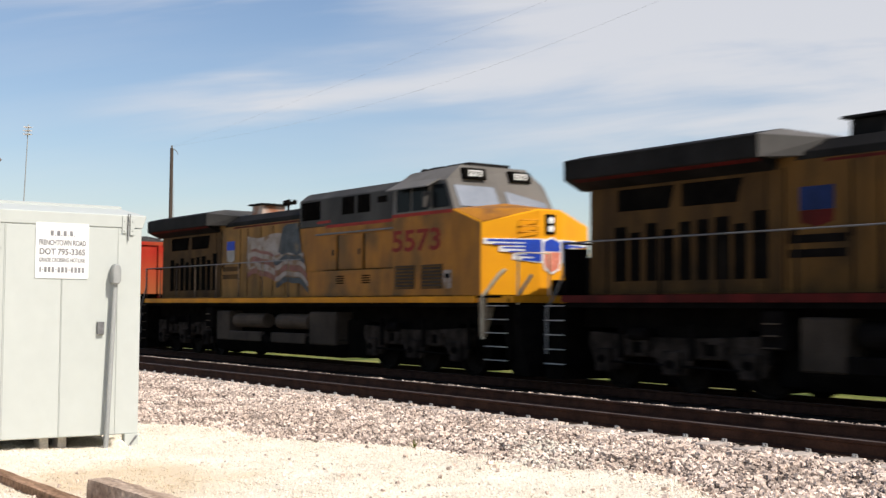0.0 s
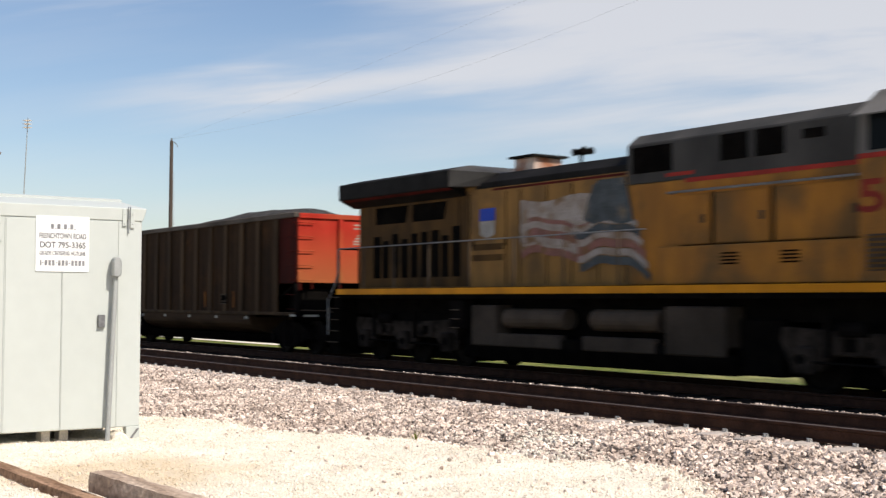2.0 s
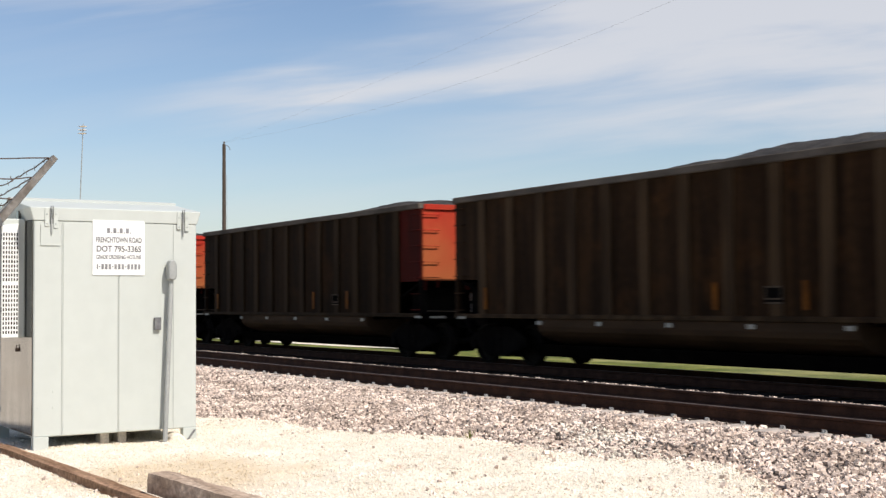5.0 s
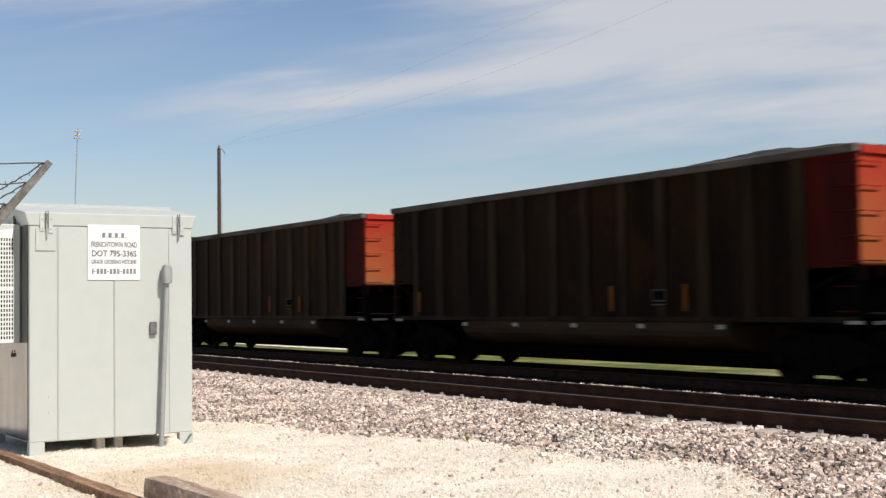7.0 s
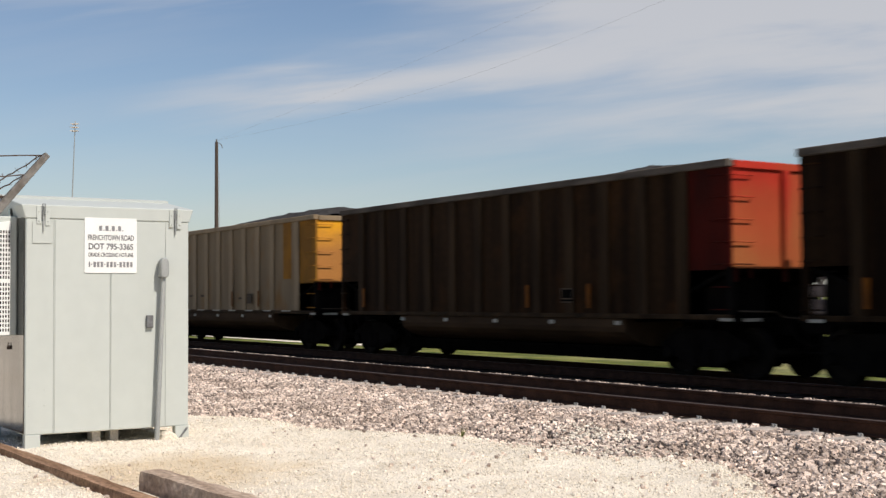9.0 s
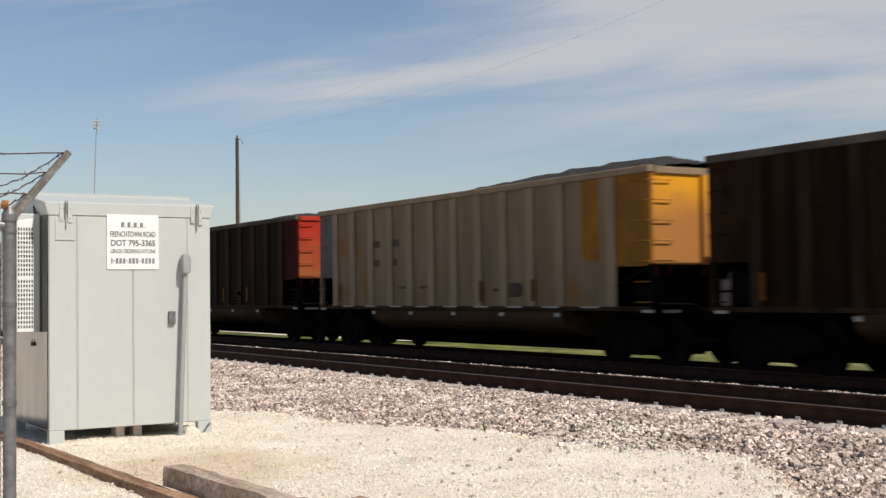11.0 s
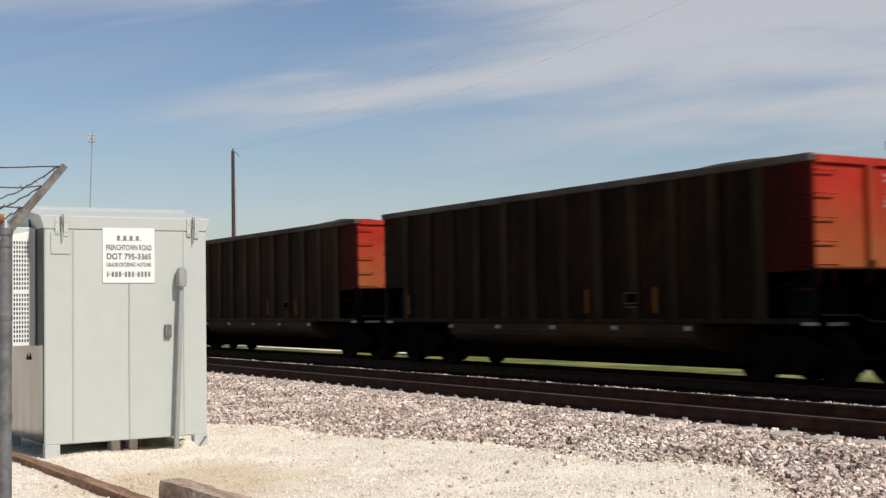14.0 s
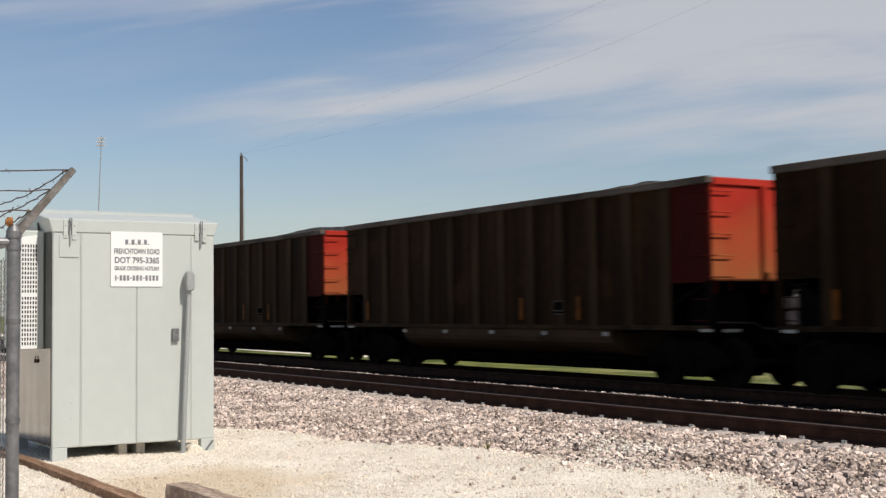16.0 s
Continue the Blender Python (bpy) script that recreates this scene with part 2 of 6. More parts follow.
M = {
    "gravel": material("white_limestone_gravel", (0.78, 0.705, 0.58), (0.67, 0.595, 0.48), 0.95, scale=1.3, bump=0.5, bump_scale=70, fine=0.32,
                       c=(0.62, 0.5, 0.34), c_scale=0.28, c_range=(0.62, 0.74), spec=0.1),
    "pebble": material("limestone_pebble", (0.775, 0.70, 0.59), (0.67, 0.60, 0.495), 0.95, scale=2, fine=0.1, island=0.17, spec=0.1),
    # kept dark to paint shadowed gaps between the loose stones
    "bed": material("shadow_dark_ballast_bed", (0.085, 0.066, 0.055), (0.045, 0.036, 0.03), 0.95, scale=9, bump=1.0, bump_scale=26, fine=0.5, spec=0.1),
    "ballast": material("crushed_ballast", (0.72, 0.59, 0.495), (0.44, 0.345, 0.28), 0.9, scale=1.2, bump_scale=30, fine=0.2, island=0.55, spec=0.15),
    "grass": material("mown_grass", (0.055, 0.08, 0.013), (0.2, 0.195, 0.052), 0.9, scale=0.9, bump=0.6, bump_scale=18, fine=0.35,
                      c=(0.30, 0.27, 0.14), c_scale=0.06, c_range=(0.56, 0.7), spec=0.1),
    # ballast darkened so its colour holds the train's shadow
    "shaded_bed": material("train_shade_ballast", (0.030, 0.025, 0.022), (0.016, 0.014, 0.012), 0.9, scale=4, bump=1.0, bump_scale=26, fine=0.4),
    "concrete": material("concrete", (0.46, 0.4, 0.35), (0.36, 0.31, 0.27), 0.9, scale=6, bump=0.2, bump_scale=80, fine=0.12),
    "rail": material("rusty_rail_steel", (0.075, 0.037, 0.024), (0.043, 0.022, 0.0155), 0.75, 0.2, scale=5, fine=0.2),
    "railtop": material("worn_rail_head", (0.15, 0.12, 0.105), (0.09, 0.07, 0.06), 0.6, 0.4, scale=8, fine=0.1),
    # ties below the train, shadow likewise painted into the base
    "tie_shaded": material("train_shade_tie", (0.035, 0.028, 0.024), (0.02, 0.017, 0.015), 0.9, scale=5, fine=0.3),
    "clip": material("galvanised_clip", (0.47, 0.46, 0.44), (0.33, 0.32, 0.31), 0.5, 0.3, scale=20),
    "case": material("pale_grey_painted_aluminium", (0.5, 0.525, 0.49), (0.48, 0.505, 0.47), 0.45, 0.0, scale=1.1, fine=0.02, bump=0.02, bump_scale=6,
                     stretch=(1, 1, 0.35)),
    "case_side": material("bare_aluminium_sheet", (0.26, 0.245, 0.23), (0.15, 0.14, 0.13), 0.14, 1.0, scale=2.0, fine=0.05, stretch=(2, 2, 0.4)),
    "case_seam": material("shadowed_case_seam", (0.40, 0.42, 0.395), (0.36, 0.38, 0.355), 0.6, scale=3, fine=0.03),
    "galv": material("galvanised_steel", (0.235, 0.235, 0.235), (0.15, 0.15, 0.15), 0.5, 0.5, scale=12, fine=0.1),
    "arm": material("weathered_arm_steel", (0.25, 0.235, 0.215), (0.14, 0.125, 0.11), 0.7, 0.2, scale=14, fine=0.25),
    "orange_rust": material("orange_rust", (0.42, 0.19, 0.06), (0.22, 0.1, 0.045), 0.85, scale=25, fine=0.25),
    "conduit": material("grey_painted_conduit", (0.34, 0.35, 0.335), (0.28, 0.29, 0.28), 0.5, scale=6, fine=0.06, stretch=(1, 1, 0.2)),
    "sign": material("white_sign_enamel", (0.80, 0.80, 0.77), (0.77, 0.77, 0.74), 0.5, scale=3, fine=0.02),
    "ink": material("black_lettering", (0.10, 0.10, 0.105), (0.13, 0.13, 0.135), 0.6, scale=4),
    "ink_worn": material("worn_black_lettering", (0.2, 0.2, 0.205), (0.26, 0.26, 0.265), 0.6, scale=4),
    "timber": material("weathered_timber", (0.42, 0.315, 0.215), (0.25, 0.17, 0.11), 0.9, scale=4, bump=0.8, bump_scale=22, fine=0.35, stretch=(0.25, 3, 3)),
    "timber_dark": material("brown_creosoted_timber", (0.37, 0.235, 0.15), (0.19, 0.11, 0.066), 0.9, scale=4, bump=0.8, bump_scale=22, fine=0.35, stretch=(0.3, 3, 3)),
    "timber_grey": material("old_grey_brown_timber", (0.50, 0.39, 0.30), (0.30, 0.22, 0.16), 0.9, scale=4, bump=0.7, bump_scale=22, fine=0.3, stretch=(0.25, 3, 3)),
    "block": material("concrete_block", (0.50, 0.46, 0.40), (0.42, 0.38, 0.33), 0.95, scale=9, bump=0.3, bump_scale=60),
    "pole": material("weathered_pole_wood", (0.1, 0.078, 0.064), (0.07, 0.054, 0.045), 0.9, scale=3, bump=0.4, bump_scale=30, stretch=(4, 4, 0.3)),
    "antenna": material("pale_antenna_metal", (0.8, 0.7, 0.58), (0.68, 0.58, 0.46), 0.5, 0.2),
    "wire": material("dark_wire", (0.4, 0.41, 0.43), (0.34, 0.35, 0.37), 0.6),
    "rust": material("rusty_wire", (0.13, 0.09, 0.07), (0.09, 0.07, 0.06), 0.7, 0.4, scale=30),
    "bark": material("grey_bark", (0.22, 0.20, 0.18), (0.16, 0.145, 0.13), 0.95, scale=6),
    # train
    # underbody colours set close to zero
    "black": material("near_black_steel", (0.004, 0.0036, 0.0033), (0.008, 0.007, 0.006), 0.7, scale=2.5, fine=0.2, spec=0.0),
    "truck": material("near_black_truck_steel", (0.011, 0.0095, 0.0085), (0.006, 0.005, 0.0045), 0.8, scale=2.5, fine=0.2, spec=0.0),
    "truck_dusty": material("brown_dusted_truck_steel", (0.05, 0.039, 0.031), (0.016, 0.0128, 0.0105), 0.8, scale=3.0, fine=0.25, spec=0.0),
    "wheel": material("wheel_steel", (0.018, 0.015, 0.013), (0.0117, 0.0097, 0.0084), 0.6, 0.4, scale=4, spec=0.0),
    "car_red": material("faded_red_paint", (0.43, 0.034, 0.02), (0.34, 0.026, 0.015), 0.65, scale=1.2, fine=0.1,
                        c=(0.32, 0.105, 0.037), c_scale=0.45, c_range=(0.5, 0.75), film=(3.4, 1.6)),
    # the end sheets' red again, with the car side's shade in the colour
    "car_red_shaded": material("shaded_red_paint", (0.058, 0.0052, 0.0028), (0.026, 0.0036, 0.0022), 0.7, scale=1.0, fine=0.15, stretch=(2, 2, 0.5)),
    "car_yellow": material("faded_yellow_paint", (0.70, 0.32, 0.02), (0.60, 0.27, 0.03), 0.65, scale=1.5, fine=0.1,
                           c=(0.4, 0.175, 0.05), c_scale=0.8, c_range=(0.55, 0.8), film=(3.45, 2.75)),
    # the end yellow darkened: shade on the side bay put into the paint
    "yellow_shaded": material("shaded_yellow_bay", (0.30, 0.135, 0.018), (0.20, 0.095, 0.02), 0.7, scale=1.5, fine=0.1),
    "pale_side": material("dusty_grey_aluminium_sheet", (0.225, 0.165, 0.1), (0.165, 0.12, 0.072), 0.6, 0.1, scale=0.9, fine=0.1, stretch=(2.5, 2.5, 0.4),
                          c=(0.2, 0.105, 0.035), c_scale=0.7, c_range=(0.54, 0.72), dust=0.12),
    "pale_rib": material("dusty_aluminium_rib", (0.29, 0.216, 0.135), (0.22, 0.162, 0.1), 0.6, 0.1, scale=1.1, fine=0.1, stretch=(2, 2, 0.5), dust=0.12),
    # rear bay of the pale car: side tone darkened for its recessed shade
    "pale_bay": material("shaded_grey_aluminium_sheet", (0.125, 0.118, 0.108), (0.085, 0.08, 0.072), 0.6, 0.1, scale=1.1, fine=0.1, stretch=(2, 2, 0.5)),
    "chord": material("dusty_top_chord", (0.125, 0.105, 0.086), (0.06, 0.05, 0.041), 0.8, scale=1.5, fine=0.15, stretch=(0.6, 2, 2)),
    "tub": material("brown_tub_steel", (0.07, 0.042, 0.0235), (0.04, 0.0245, 0.014), 0.75, scale=0.9, fine=0.15, stretch=(0.7, 2, 2)),
    "coal": material("coal", (0.03, 0.028, 0.027), (0.06, 0.055, 0.05), 0.75, scale=5, bump=1.0, bump_scale=22, fine=0.4),
    "reflector": material("pale_reflector", (0.42, 0.40, 0.34), (0.33, 0.31, 0.26), 0.5),
    "amber": material("amber_reflector", (0.17, 0.058, 0.007), (0.11, 0.038, 0.006), 0.6),
    # side yellow: weathering, plus the side's shade in the base colour
    "yellow": material("weathered_shaded_yellow_paint", (0.385, 0.16, 0.026), (0.255, 0.112, 0.026), 0.5, scale=1.6, fine=0.1, stretch=(1.6, 1.6, 0.5),
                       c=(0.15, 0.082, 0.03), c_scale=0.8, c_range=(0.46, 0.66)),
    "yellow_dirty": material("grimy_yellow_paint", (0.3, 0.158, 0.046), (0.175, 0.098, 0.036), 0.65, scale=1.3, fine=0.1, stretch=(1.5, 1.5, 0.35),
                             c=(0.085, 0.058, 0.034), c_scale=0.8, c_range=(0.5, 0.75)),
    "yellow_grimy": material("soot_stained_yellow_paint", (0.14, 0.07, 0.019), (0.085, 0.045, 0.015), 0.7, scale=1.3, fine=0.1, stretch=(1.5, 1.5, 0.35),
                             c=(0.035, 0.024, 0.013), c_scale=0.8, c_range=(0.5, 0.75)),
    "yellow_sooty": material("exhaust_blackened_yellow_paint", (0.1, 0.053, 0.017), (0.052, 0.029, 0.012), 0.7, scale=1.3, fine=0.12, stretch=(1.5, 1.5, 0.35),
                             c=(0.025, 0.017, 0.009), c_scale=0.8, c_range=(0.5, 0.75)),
    # same yellow as the sides, without their painted shade
    "nose": material("unshaded_yellow_paint", (0.76, 0.33, 0.012), (0.7, 0.29, 0.014), 0.45, scale=1.4, fine=0.03),
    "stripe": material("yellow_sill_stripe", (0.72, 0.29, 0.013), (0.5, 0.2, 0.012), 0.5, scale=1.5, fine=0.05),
    "redline": material("red_stripe", (0.34, 0.035, 0.025), (0.24, 0.03, 0.022), 0.55, scale=2, fine=0.1),
    "number": material("dull_red_numerals", (0.24, 0.03, 0.022), (0.17, 0.028, 0.02), 0.6, scale=2, fine=0.15),
    "redsill": material("grimy_red_sill", (0.1, 0.012, 0.01), (0.05, 0.009, 0.007), 0.65, scale=2, fine=0.15),
    # hood grey, darkened to hold the shade of the hood side
    "grey": material("harbour_grey_paint", (0.068, 0.063, 0.057), (0.038, 0.036, 0.033), 0.55, scale=1.2, fine=0.08, stretch=(1, 1, 0.6)),
    "roof": material("sooty_roof_grey", (0.018, 0.0165, 0.0155), (0.009, 0.0083, 0.0076), 0.7, scale=1.4, fine=0.15),
    # cab grey, raised above the hood's for sunlight on front and roof
    "cab_grey": material("lit_grey_cab_paint", (0.15, 0.139, 0.125), (0.108, 0.1, 0.09), 0.5, scale=1.2, fine=0.06),
    "glass": material("dark_cab_glass", (0.008, 0.01, 0.012), (0.006, 0.007, 0.008), 0.12, scale=2, fine=0.02, spec=0.04),
    "tank": material("dusty_tank_steel", (0.07, 0.053, 0.039), (0.039, 0.03, 0.022), 0.7, scale=1.2, fine=0.15),
    "dusty": material("tan_dusted_steel", (0.098, 0.073, 0.052), (0.062, 0.046, 0.033), 0.7, scale=1.6, fine=0.12),
    "nose_top": material("dirty_orange_yellow_paint", (0.40, 0.165, 0.02), (0.27, 0.11, 0.02), 0.55, scale=2.0, fine=0.12, c=(0.2, 0.09, 0.03), c_scale=1.5, c_range=(0.5, 0.7)),
    "brake": material("dusty_brake_casting", (0.28, 0.225, 0.2), (0.16, 0.12, 0.1), 0.75, scale=5, fine=0.2),
    "stack": material("heat_stained_stack", (0.55, 0.47, 0.40), (0.30, 0.12, 0.06), 0.75, scale=2.2, fine=0.2),
    "step_white": material("worn_white_step_edge", (0.42, 0.41, 0.38), (0.3, 0.29, 0.27), 0.6),
    "tan_rail": material("dusty_tan_step_plate", (0.27, 0.21, 0.14), (0.16, 0.12, 0.08), 0.65, scale=3, fine=0.15),
    "cream": material("cream_handrail_paint", (0.66, 0.57, 0.4), (0.5, 0.43, 0.3), 0.6),
    "blue": material("blue_emblem", (0.025, 0.07, 0.42), (0.03, 0.06, 0.34), 0.5),
    "blue_dull": material("sooty_blue_decal", (0.016, 0.03, 0.10), (0.012, 0.022, 0.07), 0.6),
    "white_dull": material("faded_white_shield", (0.36, 0.34, 0.31), (0.27, 0.25, 0.22), 0.6),
    "white": material("white_emblem", (0.78, 0.77, 0.73), (0.68, 0.66, 0.62), 0.55),
    "emblem_red": material("pale_red_emblem", (0.62, 0.22, 0.15), (0.55, 0.17, 0.11), 0.55),
    "flag_dark": material("faded_blue_green_decal", (0.085, 0.096, 0.1), (0.055, 0.062, 0.064), 0.6, scale=4, c=(0.17, 0.13, 0.085), c_scale=2.6, c_range=(0.55, 0.75)),
    "flag_pale": material("faded_white_decal", (0.37, 0.32, 0.28), (0.27, 0.22, 0.18), 0.6, scale=3, c=(0.19, 0.11, 0.05), c_scale=2.6, c_range=(0.5, 0.68)),
    "flag_red": material("faded_red_decal", (0.27, 0.125, 0.1), (0.2, 0.095, 0.075), 0.6, scale=3, c=(0.18, 0.1, 0.045), c_scale=2.6, c_range=(0.5, 0.7)),
    "lamp": material("headlight_glass", (0.85, 0.85, 0.82), (0.8, 0.8, 0.78), 0.15),
}

# three tones of the cars' brown steel: dusty scaled up, sooty scaled down
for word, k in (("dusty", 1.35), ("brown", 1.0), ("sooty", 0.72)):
    M["side_" + word] = material(word + "_tone_car_steel", (0.0265 * k, 0.0135 * k, 0.006 * k), (0.0105 * k, 0.0053 * k, 0.0026 * k), 0.7, scale=0.9, bump=0.1, bump_scale=8,
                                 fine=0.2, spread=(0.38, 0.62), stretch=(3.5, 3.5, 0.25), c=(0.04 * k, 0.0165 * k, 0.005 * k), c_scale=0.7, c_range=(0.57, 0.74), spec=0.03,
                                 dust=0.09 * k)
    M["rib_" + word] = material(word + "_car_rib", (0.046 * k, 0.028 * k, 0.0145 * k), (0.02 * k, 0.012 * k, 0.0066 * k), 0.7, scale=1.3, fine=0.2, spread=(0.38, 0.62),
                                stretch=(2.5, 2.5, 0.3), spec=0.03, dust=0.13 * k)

for key in ("gravel", "pebble"):
    sandy_patch(M[key], (-11.6, 4.4, -0.3), 1.55, (0.60, 0.485, 0.335))


# ---- mesh tools ----
class Build:
    """Collects simple solids into one mesh."""

    def __init__(self):
        self.v, self.f = [], []

    def add(self, verts, faces):
        n = len(self.v)
        self.v += [tuple(p) for p in verts]
        self.f += [tuple(i + n for i in face) for face in faces]
        return self

    def box(self, x0, x1, y0, y1, z0, z1):
        v = [(x, y, z) for x in (x0, x1) for y in (y0, y1) for z in (z0, z1)]
        return self.add(v, [(0, 1, 3, 2), (4, 6, 7, 5), (0, 4, 5, 1), (2, 3, 7, 6), (0, 2, 6, 4), (1, 5, 7, 3)])

    def prism(self, profile, axis, a, b):
        """A closed profile pushed along axis from a to b. x: (y, z); y: (x, z); z: (x, y) points."""
        put = {"x": lambda p, d: (d, p[0], p[1]), "y": lambda p, d: (p[0], d, p[1]), "z": lambda p, d: (p[0], p[1], d)}[axis]
        n = len(profile)
        v = [put(p, a) for p in profile] + [put(p, b) for p in profile]
        return self.add(v, [tuple(range(n)), tuple(range(2 * n - 1, n - 1, -1))] + [(i, (i + 1) % n, n + (i + 1) % n, n + i) for i in range(n)])

    def tube(self, p0, p1, r0, r1=None, n=8):
        p0, p1 = Vector(p0), Vector(p1)
        r1 = r0 if r1 is None else r1
        d = (p1 - p0).normalized()
        u = d.orthogonal().normalized()
        w = d.cross(u)
        ring = [(math.cos(2 * math.pi * i / n), math.sin(2 * math.pi * i / n)) for i in range(n)]
        v = [p0 + (u * c + w * s) * r0 for c, s in ring] + [p1 + (u * c + w * s) * r1 for c, s in ring]
        return self.add(v, [tuple(range(n - 1, -1, -1)), tuple(range(n, 2 * n))] + [(i, (i + 1) % n, n + (i + 1) % n, n + i) for i in range(n)])

    def path(self, pts, r, n=6):
        """A bent bar through the points, as one closed skin."""
        pts = [Vector(p) for p in pts]
        k = len(pts)
        v = []
        u = (pts[1] - pts[0]).orthogonal().normalized()
        for i, p in enumerate(pts):
            d = (pts[min(i + 1, k - 1)] - pts[max(i - 1, 0)]).normalized()
            u = (u - d * u.dot(d)).normalized()
            w = d.cross(u)
            v += [p + (u * math.cos(2 * math.pi * j / n) + w * math.sin(2 * math.pi * j / n)) * r for j in range(n)]
        f = [(i * n + j, i * n + (j + 1) % n, (i + 1) * n + (j + 1) % n, (i + 1) * n + j) for i in range(k - 1) for j in range(n)]
        return self.add(v, f + [tuple(range(n - 1, -1, -1)), tuple((k - 1) * n + j for j in range(n))])

    def lathe(self, profile, axis="y", n=24):
        """A profile of (radius, offset) turned about an axis."""
        k = len(profile)
        v = []
        for i in range(n):
            a = 2 * math.pi * i / n
            for r, o in profile:
                c, s = r * math.cos(a), r * math.sin(a)
                v.append({"y": (c, o, s), "z": (c, s, o), "x": (o, c, s)}[axis])
        f = [(i * k + j, i * k + j + 1, ((i + 1) % n) * k + j + 1, ((i + 1) % n) * k + j) for i in range(n) for j in range(k - 1)]
        return self.add(v, f)

    def mesh(self, name, bevel=0.0, smooth=False):
        me = bpy.data.meshes.new(name)
        me.from_pydata(self.v, [], self.f)
        bm = bmesh.new()
        bm.from_mesh(me)
        bmesh.ops.recalc_face_normals(bm, faces=bm.faces)
        if bevel:
            bmesh.ops.bevel(bm, geom=[e for e in bm.edges if len(e.link_faces) == 2 and e.calc_face_angle(0) > 0.5], offset=bevel, segments=1,
                            affect="EDGES", clamp_overlap=True)
        bm.to_mesh(me)
        bm.free()
        if smooth:
            me.shade_smooth()
        return me


def part(name, b, mat, parent=None, label="", bevel=0.0, smooth=False):
    """Links a Build (or a mesh) as one object under a thing or a part."""
    me = b if isinstance(b, bpy.types.Mesh) else b.mesh(name, bevel, smooth)
    if not me.materials:
        me.materials.append(M[mat])
    ob = new(name, me)
    if parent:
        ob.parent = parent
    return tagged(ob, label)


def text_part(name, body, size, m, mat, parent, depth=0.003):
    """Flat lettering as a mesh, laid by the matrix m."""
    cu = bpy.data.curves.new(name, "FONT")
    cu.body, cu.size, cu.extrude, cu.offset = body, size, depth, size * 0.02
    cu.align_x, cu.align_y = "CENTER", "CENTER"
    tmp = bpy.data.objects.new(name, cu)
    scene.collection.objects.link(tmp)
    me = bpy.data.meshes.new_from_object(tmp.evaluated_get(bpy.context.evaluated_depsgraph_get()))
    bpy.data.objects.remove(tmp)
    me.transform(m)
    me.materials.clear()
    me.materials.append(M[mat])
    return part(name, me, mat, parent)


def smooth01(t):
    t = min(1.0, max(0.0, t))
    return t * t * (3 - 2 * t)


def lerp_table(table, x):
    for (a, va), (b, vb) in zip(table, table[1:]):
        if x <= b:
            return va + (vb - va) * min(1, max(0, (x - a) / (b - a)))
    return table[-1][1]


# ---- ground ----
# where the pale gravel apron ends against the ballast: (x, y)
APRON = [(-60, 5.6), (-18.2, 5.6), (-17.2, 6.05), (-16.4, 6.85), (-15.6, 7.1), (-14.6, 7.1), (-13.6, 7.3), (-13.0, 7.85), (-12.4, 8.3), (-11.6, 8.4),
         (-10.4, 8.2), (-9.8, 8.55), (-9.3, 8.95), (-8.8, 8.9), (-8.3, 8.65), (-7.8, 8.35), (-7.3, 8.0), (-6.3, 7.3), (-5.0, 7.0), (4, 7.0)]
NEAR_RAIL, FAR_RAIL = 11.08, 12.59          # front track
RAIL_Z = -0.12                              # rail top under the train
TRAIN_Y = 17.45                             # middle of the track that carries the train
FRONT_TOP = 0.042


def wobble(x, y, s=1.0):
    return noise.noise((x * s, y * s, 3.7)) + 0.5 * noise.noise((x * s * 2.3, y * s * 2.3, 9.1))


def apron_edge(x):
    return lerp_table(APRON, x) + 0.12 * noise.noise((x * 2.2, 0.3, 0)) + 0.05 * noise.noise((x * 7, 1.3, 0))


def ground_z(x, y):
    near = smooth01((40 - abs(x + 12)) / 20)
    z = -0.31 + near * (0.028 * wobble(x, y, 0.8) + 0.012 * wobble(x, y, 3.1))
    edge = apron_edge(x) if -60 < x < 4 else 9.0
    # the apron is heaped a little along its edge, then dips under the ballast
    z += near * (0.05 + 0.035 * math.exp(-((x + 15.0) / 2.2) ** 2)) * math.exp(-((y - edge + 0.35) / 0.4) ** 2)
    z -= 0.35 * smooth01((y - edge + 0.1) / 0.5)
    z += 0.12 * smooth01((y - 19.5) / 4)
    # a soft rise where the equipment case stands
    z += 0.05 * math.exp(-((x + 14.5) / 2.2) ** 2 - ((y - 4.6) / 1.8) ** 2)
    return z


def bed_z(x, y):
    edge = apron_edge(x)
    if y < 10.35:
        k = min(1.0, max(-0.3, (y - edge) / (10.35 - edge)))
        z = -0.385 + 0.222 * (k ** 0.85 if k > 0 else k)
    elif y < 12.95:
        z = -0.163
    elif y < 13.4:
        z = -0.163 + 0.098 * smooth01((y - 12.95) / 0.4)
    elif y < 15.0:
        z = -0.065 - 0.265 * smooth01((y - 13.42) / 0.8)
    elif y < 19.3:
        z = -0.33
    else:
        z = -0.33 - 0.3 * (y - 19.3)
    return z + 0.018 * noise.noise((x * 3, y * 3, 0.5)) + 0.010 * noise.noise((x * 9, y * 9, 4.5))


